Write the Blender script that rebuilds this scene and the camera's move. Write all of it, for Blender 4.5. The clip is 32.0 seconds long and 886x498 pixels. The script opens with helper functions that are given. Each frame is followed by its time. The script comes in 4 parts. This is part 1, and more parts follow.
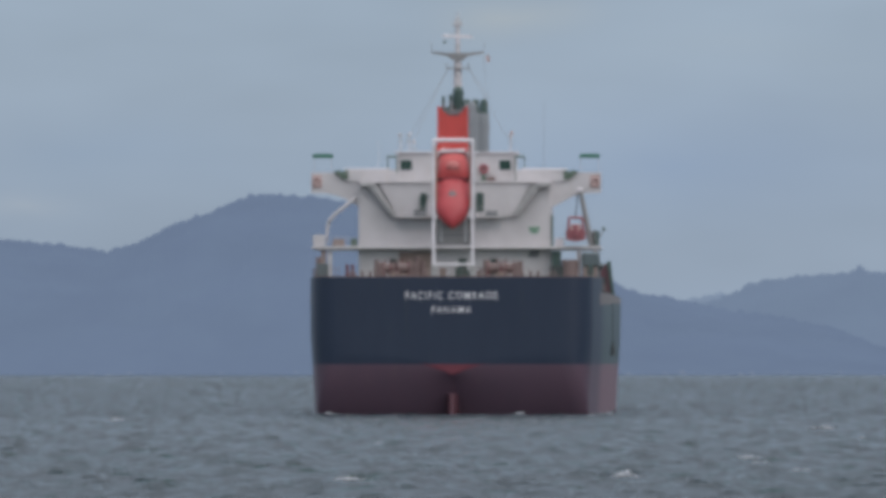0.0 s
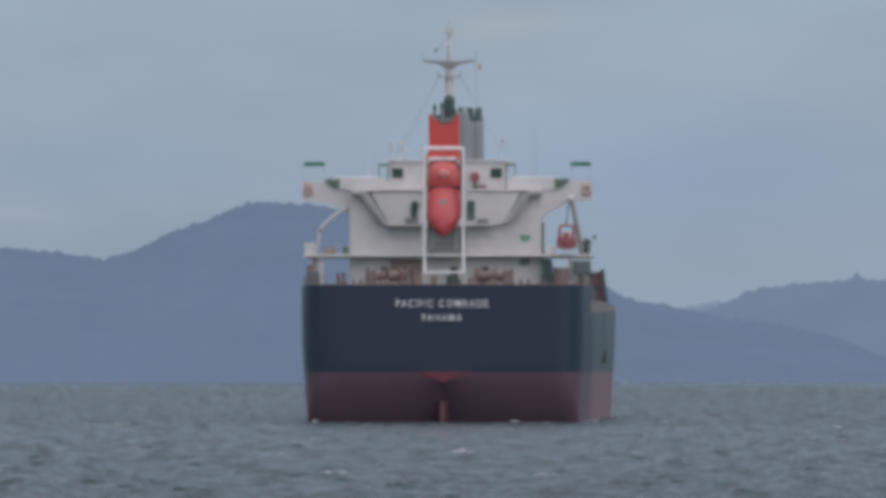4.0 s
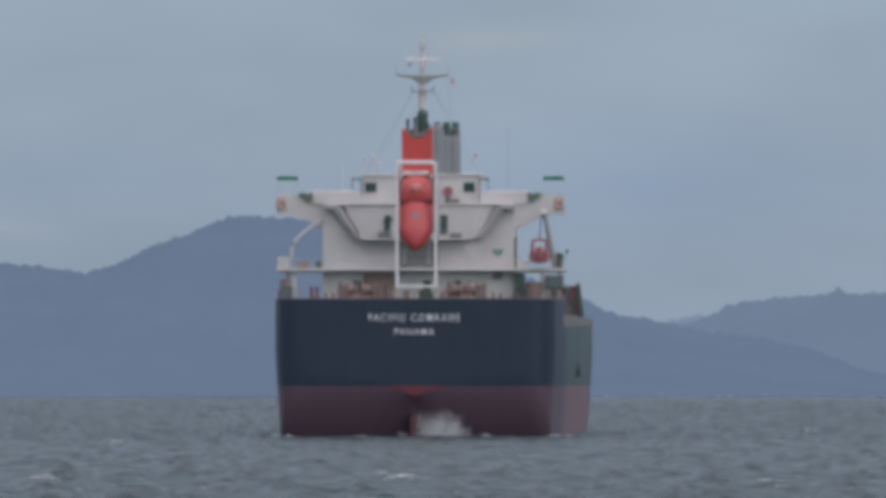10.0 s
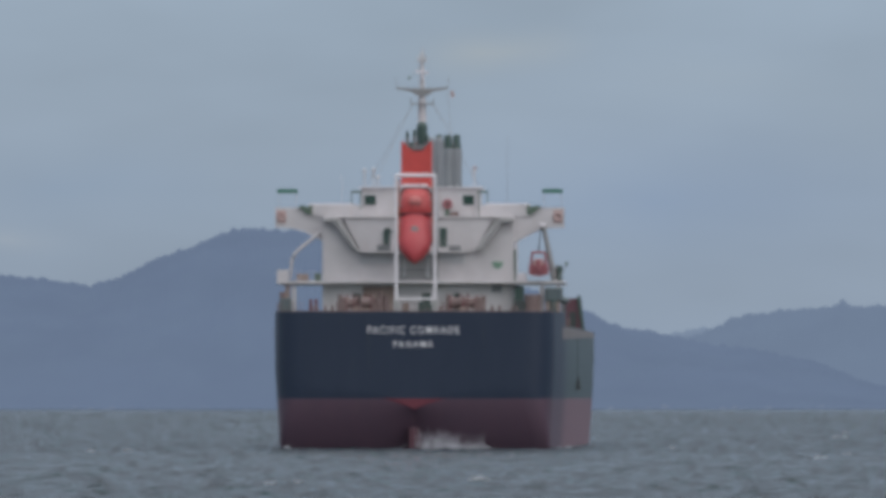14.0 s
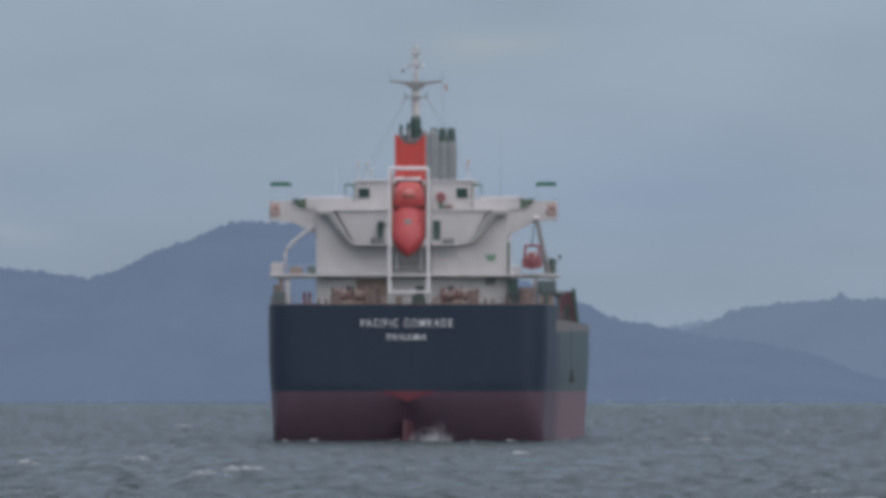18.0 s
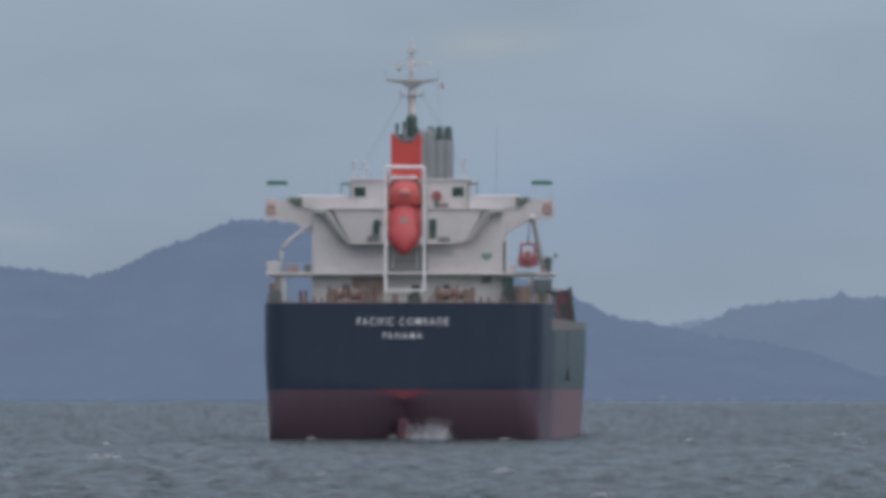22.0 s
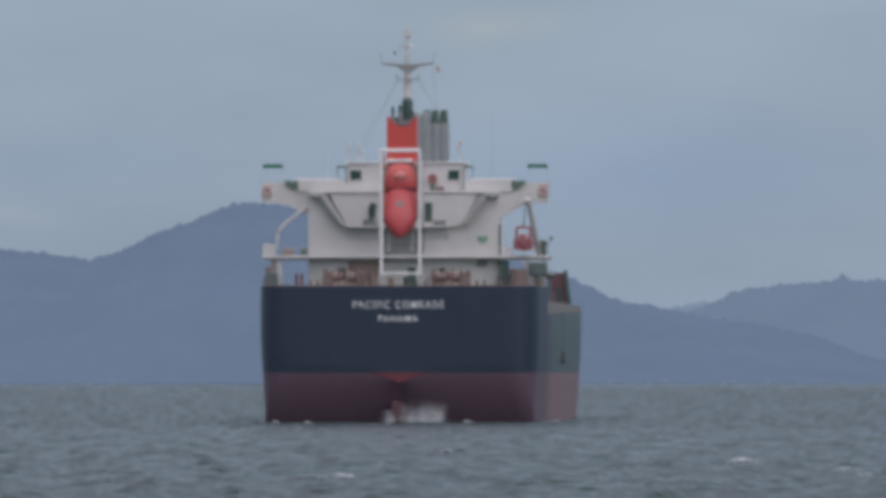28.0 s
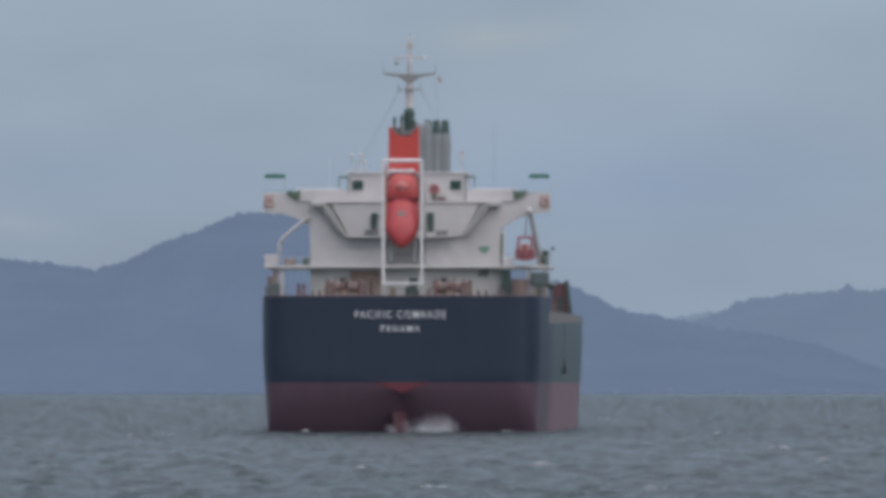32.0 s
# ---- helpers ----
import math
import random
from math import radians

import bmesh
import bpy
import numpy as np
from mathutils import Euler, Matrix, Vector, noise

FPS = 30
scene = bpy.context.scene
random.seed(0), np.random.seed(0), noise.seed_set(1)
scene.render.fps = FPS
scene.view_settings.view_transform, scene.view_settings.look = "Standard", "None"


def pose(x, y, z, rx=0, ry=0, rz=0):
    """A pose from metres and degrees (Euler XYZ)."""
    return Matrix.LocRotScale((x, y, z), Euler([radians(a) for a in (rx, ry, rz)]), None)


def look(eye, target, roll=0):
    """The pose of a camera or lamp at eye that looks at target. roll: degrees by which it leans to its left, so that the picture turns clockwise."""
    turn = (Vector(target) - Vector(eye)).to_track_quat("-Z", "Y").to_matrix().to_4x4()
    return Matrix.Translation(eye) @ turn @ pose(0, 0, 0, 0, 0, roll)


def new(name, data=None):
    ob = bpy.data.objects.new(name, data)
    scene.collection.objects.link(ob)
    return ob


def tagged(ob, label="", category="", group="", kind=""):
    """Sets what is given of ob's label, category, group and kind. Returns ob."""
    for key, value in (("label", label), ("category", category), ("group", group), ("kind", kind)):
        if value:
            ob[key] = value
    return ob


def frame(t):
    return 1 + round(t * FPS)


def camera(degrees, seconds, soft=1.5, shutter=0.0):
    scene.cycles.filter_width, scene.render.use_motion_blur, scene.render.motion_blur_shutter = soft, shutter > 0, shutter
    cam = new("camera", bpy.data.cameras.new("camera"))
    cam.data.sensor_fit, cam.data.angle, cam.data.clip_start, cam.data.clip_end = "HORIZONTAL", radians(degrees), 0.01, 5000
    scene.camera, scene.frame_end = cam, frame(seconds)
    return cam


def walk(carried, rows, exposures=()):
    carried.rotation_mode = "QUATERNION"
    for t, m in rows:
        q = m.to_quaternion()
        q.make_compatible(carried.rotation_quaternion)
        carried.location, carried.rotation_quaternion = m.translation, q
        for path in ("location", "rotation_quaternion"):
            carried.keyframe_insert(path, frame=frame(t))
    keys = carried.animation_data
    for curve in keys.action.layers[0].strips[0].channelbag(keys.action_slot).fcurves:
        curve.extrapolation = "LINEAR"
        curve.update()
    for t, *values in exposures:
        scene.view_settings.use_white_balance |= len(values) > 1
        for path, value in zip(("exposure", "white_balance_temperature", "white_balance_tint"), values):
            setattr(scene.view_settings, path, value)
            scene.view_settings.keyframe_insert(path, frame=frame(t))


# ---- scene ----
# A bulk carrier under way off a hazy coast, filmed from the shore with a long lens.
EYE = 5.40          # height of the camera over the sea
K = 0.935           # metres to one unit of the ship's drawing
SEA = -0.11         # mean level of the sea, under the ship's marks


def aim(up, right):
    """The camera on its stand, raised and panned by degrees."""
    return pose(0, 0, EYE, 90 + up, 0, -right)


cam = camera(4.2805, 32.0, soft=4.8)
walk(cam, [
    (0, aim(0.5421, -0.0073)), (0.5, aim(0.5536, 0.0099)), (1, aim(0.5528, 0.0270)), (1.5, aim(0.5533, 0.0171)),
    (2, aim(0.5645, 0.0231)), (2.5, aim(0.5741, 0.0243)), (3, aim(0.5806, 0.0201)), (3.5, aim(0.5802, 0.0072)),
    (5.5, aim(0.5806, 0.0066)), (6, aim(0.5864, 0.0291)), (6.5, aim(0.6081, 0.0513)), (7, aim(0.6103, 0.0710)),
    (7.5, aim(0.6146, 0.0627)), (8, aim(0.6259, 0.0782)), (8.5, aim(0.6260, 0.0867)), (9, aim(0.6406, 0.0937)),
    (9.5, aim(0.6358, 0.1016)), (10, aim(0.6475, 0.0977)), (10.5, aim(0.6514, 0.0960)), (11, aim(0.6626, 0.0862)),
    (11.5, aim(0.6636, 0.0910)), (12, aim(0.6659, 0.0876)), (12.5, aim(0.6768, 0.0894)), (13, aim(0.6957, 0.0796)),
    (13.5, aim(0.6954, 0.0799)), (14, aim(0.7079, 0.0761)), (14.5, aim(0.6923, 0.0751)), (16.5, aim(0.6742, 0.0874)),
    (17, aim(0.6739, 0.0806)), (17.5, aim(0.6889, 0.0823)), (18, aim(0.6731, 0.0845)), (18.5, aim(0.6661, 0.0880)),
    (19, aim(0.6701, 0.0865)), (19.5, aim(0.6875, 0.0805)), (20, aim(0.6899, 0.0832)), (20.5, aim(0.6953, 0.0836)),
    (21, aim(0.6855, 0.0918)), (21.5, aim(0.6787, 0.0847)), (22, aim(0.6657, 0.0831)), (22.5, aim(0.6559, 0.0688)),
    (23, aim(0.6622, 0.0781)), (23.5, aim(0.6640, 0.0925)), (24, aim(0.6514, 0.0856)), (24.5, aim(0.6513, 0.0788)),
    (25, aim(0.6394, 0.0871)), (25.5, aim(0.6257, 0.0979)), (27.5, aim(0.5668, 0.0945)), (28, aim(0.5831, 0.0757)),
    (28.5, aim(0.5833, 0.0435)), (29, aim(0.5913, 0.0547)), (29.5, aim(0.5911, 0.0609)), (30, aim(0.5994, 0.0591)),
    (30.5, aim(0.6021, 0.0657)), (31, aim(0.6039, 0.0629)), (31.5, aim(0.6149, 0.0589)), (32, aim(0.6308, 0.0504)),
], exposures=[(0, 0.08), (3, 0.05), (6, 0.04), (9, -0.01), (14, -0.02), (20, -0.05), (25, -0.03), (28, 0.0), (32, 0.02)])

# ---- sky and light ----
SUN_AZ, SUN_EL = 34, 37     # degrees to the right of behind the camera, and up
world = bpy.data.worlds.new("overcast_sky")
scene.world = world
world.use_nodes = True
wn, wl = world.node_tree.nodes, world.node_tree.links
wn.clear()
w_out = wn.new("ShaderNodeOutputWorld")
w_bg = wn.new("ShaderNodeBackground")
w_sky = wn.new("ShaderNodeTexSky")
w_sky.sky_type, w_sky.sun_disc = "NISHITA", False
w_sky.sun_elevation, w_sky.sun_rotation = radians(SUN_EL), radians(180 - SUN_AZ)
w_geo = wn.new("ShaderNodeTexCoord")
w_sep = wn.new("ShaderNodeSeparateXYZ")
w_ramp = wn.new("ShaderNodeValToRGB")
e = w_ramp.color_ramp.elements
e[0].position, e[0].color = 0.0, (0.278, 0.352, 0.465, 1)
e[1].position, e[1].color = 1.0, (1.52, 1.54, 1.58, 1)
for at, col in ((0.04, (0.308, 0.396, 0.508, 1)), (0.1, (0.308, 0.384, 0.498, 1)), (0.2, (0.332, 0.397, 0.495, 1)), (0.5, (0.67, 0.73, 0.81, 1))):
    k = e.new(at)
    k.color = col
w_map = wn.new("ShaderNodeMapping")
w_map.inputs["Scale"].default_value = (26, 26, 80)
w_noise = wn.new("ShaderNodeTexNoise")
w_noise.inputs["Scale"].default_value, w_noise.inputs["Detail"].default_value = 1.0, 3.0
w_rng = wn.new("ShaderNodeMapRange")
w_rng.inputs["From Min"].default_value, w_rng.inputs["From Max"].default_value = 0.3, 0.7
w_rng.inputs["To Min"].default_value, w_rng.inputs["To Max"].default_value = 0.885, 1.06
w_mul = wn.new("ShaderNodeVectorMath")
w_mul.operation = "MULTIPLY"
w_dim = wn.new("ShaderNodeVectorMath")
w_dim.operation = "SCALE"
w_dim.inputs["Scale"].default_value = 0.08
w_mix = wn.new("ShaderNodeMix")
w_mix.data_type = "RGBA"
w_mix.inputs["Factor"].default_value = 0.9


def wisp(after, bearing, up, wide, tall, colour, share):
    """A thin streak of cloud laid over the sky's colour."""
    mp, gr = wn.new("ShaderNodeMapping"), wn.new("ShaderNodeTexGradient")
    gr.gradient_type = "QUADRATIC_SPHERE"
    mp.inputs["Location"].default_value = (-bearing / wide, 0, -up / tall)
    mp.inputs["Scale"].default_value = (1 / wide, 0, 1 / tall)
    ad, nz = wn.new("ShaderNodeVectorMath"), wn.new("ShaderNodeTexNoise")
    nz.inputs["Scale"].default_value, nz.inputs["Detail"].default_value = 60.0, 3.0
    sc = wn.new("ShaderNodeVectorMath")
    sc.operation, sc.inputs[1].default_value = "MULTIPLY_ADD", (0.012, 0, 0.005)
    sc.inputs[2].default_value = (-0.006, 0, -0.0025)
    wl.new(w_geo.outputs["Generated"], nz.inputs["Vector"])
    wl.new(nz.outputs["Color"], sc.inputs[0])
    wl.new(w_geo.outputs["Generated"], ad.inputs[0])
    wl.new(sc.outputs[0], ad.inputs[1])
    wl.new(ad.outputs[0], mp.inputs["Vector"])
    wl.new(mp.outputs[0], gr.inputs["Vector"])
    mu, mx = wn.new("ShaderNodeMath"), wn.new("ShaderNodeMix")
    mu.operation, mu.inputs[1].default_value = "MULTIPLY", share
    wl.new(gr.outputs["Fac"], mu.inputs[0])
    mx.data_type = "RGBA"
    wl.new(mu.outputs[0], mx.inputs[0])
    wl.new(after, mx.inputs[6])
    mx.inputs[7].default_value = (*colour, 1)
    return mx.outputs[2]


wl.new(w_geo.outputs["Generated"], w_sep.inputs[0])
wl.new(w_sep.outputs["Z"], w_ramp.inputs[0])
wl.new(w_geo.outputs["Generated"], w_map.inputs["Vector"])
wl.new(w_map.outputs[0], w_noise.inputs["Vector"])
wl.new(w_noise.outputs["Fac"], w_rng.inputs["Value"])
wl.new(w_ramp.outputs["Color"], w_mul.inputs[0])
wl.new(w_rng.outputs["Result"], w_mul.inputs[1])
wl.new(w_sky.outputs["Color"], w_dim.inputs[0])
wl.new(w_dim.outputs[0], w_mix.inputs[6])
wl.new(w_mul.outputs[0], w_mix.inputs[7])
w_sum = w_mix.outputs[2]
for streak in ((0.020, 0.0165, 0.042, 0.0095, (0.252, 0.334, 0.470), 0.7), (-0.030, 0.0175, 0.03, 0.007, (0.262, 0.346, 0.466), 0.5),
               (0.0055, 0.0288, 0.011, 0.0032, (0.365, 0.415, 0.455), 0.75), (0.024, 0.0262, 0.016, 0.004, (0.330, 0.398, 0.468), 0.35),
               (-0.036, 0.0130, 0.010, 0.0022, (0.345, 0.40, 0.465), 0.6)):
    w_sum = wisp(w_sum, *streak)
wl.new(w_sum, w_bg.inputs["Color"])
wl.new(w_bg.outputs[0], w_out.inputs["Surface"])

sun = new("sun", bpy.data.lights.new("sun", "SUN"))
sun.data.energy, sun.data.angle, sun.data.color = 0.90, radians(75), (1.0, 0.955, 0.92)
sun_from = Vector((math.sin(radians(SUN_AZ)) * math.cos(radians(SUN_EL)), -math.cos(radians(SUN_AZ)) * math.cos(radians(SUN_EL)), math.sin(radians(SUN_EL))))
sun.matrix_world = look(sun_from * 300, (0, 0, 0))
scene.view_settings.exposure = 0.0


# ---- materials ----
def shader(name):
    m = bpy.data.materials.new(name)
    m.use_nodes = True
    return m, m.node_tree.nodes, m.node_tree.links, m.node_tree.nodes["Principled BSDF"]


def mixer(nodes, links, fac, a, b):
    """A colour mix; a and b are colours or sockets."""
    mx = nodes.new("ShaderNodeMix")
    mx.data_type = "RGBA"
    links.new(fac, mx.inputs[0])
    for sock, v in ((mx.inputs[6], a), (mx.inputs[7], b)):
        if isinstance(v, tuple):
            sock.default_value = (*v, 1)
        else:
            links.new(v, sock)
    return mx.outputs[2]


def noise_mask(nodes, links, scale, lo, hi, detail=4.0, stretch=(1, 1, 1)):
    co = nodes.new("ShaderNodeTexCoord")
    mp = nodes.new("ShaderNodeMapping")
    mp.inputs["Scale"].default_value = stretch
    nz = nodes.new("ShaderNodeTexNoise")
    nz.inputs["Scale"].default_value, nz.inputs["Detail"].default_value = scale, detail
    rg = nodes.new("ShaderNodeMapRange")
    rg.inputs["From Min"].default_value, rg.inputs["From Max"].default_value = lo, hi
    links.new(co.outputs["Object"], mp.inputs["Vector"])
    links.new(mp.outputs[0], nz.inputs["Vector"])
    links.new(nz.outputs["Fac"], rg.inputs["Value"])
    return rg.outputs["Result"]


def paint(name, base, worn, rough=0.45, metal=0.0, streak=True, amount=0.35, bump=0.03):
    """Ship's paint: base colour, broad fading and streaks of the worn colour."""
    m, n, l, p = shader(name)
    fade = tuple(0.86 * c for c in base)
    col = mixer(n, l, noise_mask(n, l, 0.35, 0.35, 0.7), base, fade)
    st = noise_mask(n, l, 1.6, 0.58, 0.82, 6.0, (1, 1, 0.16) if streak else (1, 1, 1))
    mu = n.new("ShaderNodeMath")
    mu.operation = "MULTIPLY"
    mu.inputs[1].default_value = amount
    l.new(st, mu.inputs[0])
    l.new(mixer(n, l, mu.outputs[0], col, worn), p.inputs["Base Color"])
    p.inputs["Roughness"].default_value, p.inputs["Metallic"].default_value = rough, metal
    bp = n.new("ShaderNodeBump")
    bp.inputs["Strength"].default_value, bp.inputs["Distance"].default_value = 0.4, bump
    l.new(noise_mask(n, l, 3.0, 0.2, 0.8), bp.inputs["Height"])
    l.new(bp.outputs[0], p.inputs["Normal"])
    return m


def hull_paint():
    """Black topsides over red boot topping, with streaks and faded patches."""
    m, n, l, p = shader("hull_paint")
    co = n.new("ShaderNodeTexCoord")
    sp = n.new("ShaderNodeSeparateXYZ")
    l.new(co.outputs["Object"], sp.inputs[0])
    line = n.new("ShaderNodeMapRange")
    line.inputs["From Min"].default_value, line.inputs["From Max"].default_value = 5.38, 5.50
    l.new(sp.outputs["Z"], line.inputs["Value"])
    red = mixer(n, l, noise_mask(n, l, 0.5, 0.35, 0.75, 5, (1, 1, 0.4)), (0.119, 0.073, 0.100), (0.107, 0.070, 0.096))
    red = mixer(n, l, noise_mask(n, l, 1.2, 0.6, 0.85, 6, (1, 1, 0.2)), red, (0.125, 0.085, 0.10))
    on_transom = n.new("ShaderNodeMath")     # a deeper red on the flat of the transom
    on_transom.operation, on_transom.inputs[1].default_value = "LESS_THAN", 0.04
    l.new(sp.outputs["Y"], on_transom.inputs[0])
    red = mixer(n, l, on_transom.outputs[0], red, (0.165, 0.040, 0.056))
    blk = mixer(n, l, noise_mask(n, l, 0.4, 0.35, 0.75, 5, (1, 1, 0.3)), (0.0240, 0.0360, 0.064), (0.029, 0.0415, 0.071))
    blk = mixer(n, l, noise_mask(n, l, 1.1, 0.62, 0.9, 6, (1, 1, 0.12)), blk, (0.045, 0.055, 0.064))
    side_tone = n.new("ShaderNodeMapRange")      # both colours turn paler along the sides, forward of the stern
    side_tone.inputs["From Min"].default_value, side_tone.inputs["From Max"].default_value = 16.0, 28.0
    l.new(sp.outputs["Y"], side_tone.inputs["Value"])
    red = mixer(n, l, side_tone.outputs[0], red, (0.225, 0.125, 0.150))
    blk = mixer(n, l, side_tone.outputs[0], blk, (0.067, 0.100, 0.110))
    l.new(mixer(n, l, line.outputs[0], red, blk), p.inputs["Base Color"])
    p.inputs["Roughness"].default_value = 0.47
    p.inputs["Specular IOR Level"].default_value = 0.36
    bp = n.new("ShaderNodeBump")
    bp.inputs["Strength"].default_value, bp.inputs["Distance"].default_value = 0.25, 0.03
    l.new(noise_mask(n, l, 0.45, 0.2, 0.8, 2, (1, 1, 0.8)), bp.inputs["Height"])
    l.new(bp.outputs[0], p.inputs["Normal"])
    return m


def sea_water():
    """Green-grey water; beyond the wind line abeam of the ship the ripples stand steeper."""
    m, n, l, p = shader("sea_water")
    co = n.new("ShaderNodeTexCoord")
    tint = mixer(n, l, noise_mask(n, l, 0.06, 0.3, 0.7, 3, (1, 0.5, 1)), (0.034, 0.052, 0.064), (0.045, 0.058, 0.073))
    steep = noise_mask(n, l, 0.55, 0.56, 0.67, 4, (0.62, 0.22, 1))
    tint = mixer(n, l, steep, tint, (0.007, 0.044, 0.040))
    foam = noise_mask(n, l, 0.9, 0.66, 0.80, 6, (0.4, 1, 1))
    sp = n.new("ShaderNodeSeparateXYZ")
    l.new(co.outputs["Object"], sp.inputs[0])
    crest = n.new("ShaderNodeMapRange")
    crest.inputs["From Min"].default_value, crest.inputs["From Max"].default_value = 0.24, 0.40
    l.new(sp.outputs["Z"], crest.inputs["Value"])
    mu = n.new("ShaderNodeMath")
    mu.operation = "MULTIPLY"
    l.new(foam, mu.inputs[0])
    l.new(crest.outputs[0], mu.inputs[1])
    l.new(mixer(n, l, mu.outputs[0], tint, (0.36, 0.38, 0.40)), p.inputs["Base Color"])
    rr = n.new("ShaderNodeMapRange")
    rr.inputs["To Min"].default_value, rr.inputs["To Max"].default_value = 0.14, 0.8
    l.new(mu.outputs[0], rr.inputs["Value"])
    l.new(rr.outputs[0], p.inputs["Roughness"])
    p.inputs["IOR"].default_value = 1.33
    wind = n.new("ShaderNodeMapRange")
    wind.inputs["From Min"].default_value, wind.inputs["From Max"].default_value = 1090, 1150
    wind.inputs["To Min"].default_value, wind.inputs["To Max"].default_value = 0.40, 0.60
    l.new(sp.outputs["Y"], wind.inputs["Value"])
    bp = n.new("ShaderNodeBump")
    bp.inputs["Strength"].default_value = 1.0
    ad = n.new("ShaderNodeMath")
    ad.operation, ad.inputs[1].default_value = "MULTIPLY_ADD", 0.9
    l.new(steep, ad.inputs[0])
    l.new(wind.outputs[0], ad.inputs[2])
    l.new(ad.outputs[0], bp.inputs["Distance"])
    l.new(noise_mask(n, l, 1.7, 0.1, 0.9, 6, (0.42, 1, 1)), bp.inputs["Height"])
    l.new(bp.outputs[0], p.inputs["Normal"])
    return m


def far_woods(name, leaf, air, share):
    """Wooded slopes miles off; the haze over them is put in as glowing colour."""
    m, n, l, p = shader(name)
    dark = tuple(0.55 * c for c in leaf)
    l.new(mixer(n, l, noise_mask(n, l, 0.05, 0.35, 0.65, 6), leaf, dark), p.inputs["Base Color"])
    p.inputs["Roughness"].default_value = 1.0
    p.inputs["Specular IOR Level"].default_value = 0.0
    # haze colour, emitted by the surface itself
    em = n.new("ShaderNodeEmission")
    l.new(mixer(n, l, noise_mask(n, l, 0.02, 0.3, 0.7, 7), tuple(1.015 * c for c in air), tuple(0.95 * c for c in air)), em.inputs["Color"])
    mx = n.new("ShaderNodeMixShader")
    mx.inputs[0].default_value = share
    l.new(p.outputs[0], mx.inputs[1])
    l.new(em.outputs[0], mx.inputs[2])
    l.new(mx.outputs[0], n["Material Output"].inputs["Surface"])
    return m


HULL = hull_paint()
WHITE = paint("white_paint", (0.635, 0.602, 0.612), (0.46, 0.36, 0.28))
CREAM = paint("cream_paint", (0.21, 0.17, 0.155), (0.20, 0.12, 0.09), amount=0.6)
TRIM = paint("clean_white_paint", (0.84, 0.79, 0.82), (0.6, 0.5, 0.42), amount=0.15)
GREEN = paint("green_canvas", (0.055, 0.200, 0.135), (0.10, 0.19, 0.14), rough=0.8)
CANVAS = paint("faded_canvas", (0.13, 0.18, 0.14), (0.2, 0.22, 0.18), rough=0.85)
DARKGREEN = paint("dark_green_paint", (0.062, 0.104, 0.092), (0.10, 0.09, 0.07))
DECK = paint("green_deck_paint", (0.07, 0.12, 0.09), (0.2, 0.11, 0.07), streak=False)
RED = paint("funnel_red_paint", (0.60, 0.075, 0.065), (0.36, 0.06, 0.05), amount=0.3)
ORANGE = paint("lifeboat_orange", (0.55, 0.080, 0.090), (0.5, 0.13, 0.13), rough=0.35, amount=0.3)
GREY = paint("grey_paint", (0.20, 0.21, 0.22), (0.13, 0.11, 0.10))
CRANE = paint("crane_grey_paint", (0.30, 0.31, 0.33), (0.17, 0.15, 0.14))
STEEL = paint("dull_steel", (0.30, 0.30, 0.30), (0.20, 0.13, 0.09), rough=0.5)
RUST = paint("rusty_brown_paint", (0.235, 0.165, 0.158), (0.28, 0.19, 0.175), amount=0.6)
OXIDE = paint("red_oxide_paint", (0.19, 0.055, 0.060), (0.14, 0.05, 0.05))
DULLRED = paint("dull_red_paint", (0.138, 0.058, 0.074), (0.115, 0.056, 0.068))
BOATRED = paint("faded_boat_red", (0.36, 0.12, 0.14), (0.30, 0.16, 0.16))
RACK = paint("faded_orange_rack", (0.52, 0.37, 0.35), (0.4, 0.28, 0.24))
SLATE = paint("dark_slate_paint", (0.12, 0.15, 0.16), (0.12, 0.11, 0.10))
STAIR = paint("pale_stair_paint", (0.44, 0.43, 0.43), (0.32, 0.30, 0.28))
CANOPY = paint("canopy_orange", (0.60, 0.092, 0.090), (0.52, 0.13, 0.12), rough=0.35, amount=0.25)
DOME = paint("pale_dome_pink", (0.66, 0.21, 0.20), (0.6, 0.2, 0.18), rough=0.35, amount=0.2)
SIGN = paint("pale_green_board", (0.20, 0.34, 0.25), (0.26, 0.32, 0.26))
RAIL = paint("faded_orange_rail", (0.46, 0.20, 0.13), (0.3, 0.15, 0.1))
PALE = paint("pale_grey_paint", (0.60, 0.595, 0.61), (0.36, 0.34, 0.33))
TAN = paint("tan_paint", (0.33, 0.245, 0.215), (0.24, 0.16, 0.13))
DARK = paint("dark_opening_paint", (0.055, 0.065, 0.066), (0.06, 0.06, 0.05))
GLASS = paint("dark_window_glass", (0.035, 0.075, 0.06), (0.03, 0.06, 0.05), rough=0.08, amount=0.1)
LETTER = paint("white_lettering", (0.80, 0.78, 0.80), (0.4, 0.4, 0.42), amount=0.2)
WATER = sea_water()
# hills: leaf colour, haze given out as emission, and the haze's share
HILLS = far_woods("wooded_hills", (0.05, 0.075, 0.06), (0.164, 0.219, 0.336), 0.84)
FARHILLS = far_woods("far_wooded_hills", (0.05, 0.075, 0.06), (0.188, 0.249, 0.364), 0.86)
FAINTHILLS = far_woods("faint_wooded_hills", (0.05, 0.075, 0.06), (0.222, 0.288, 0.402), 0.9)


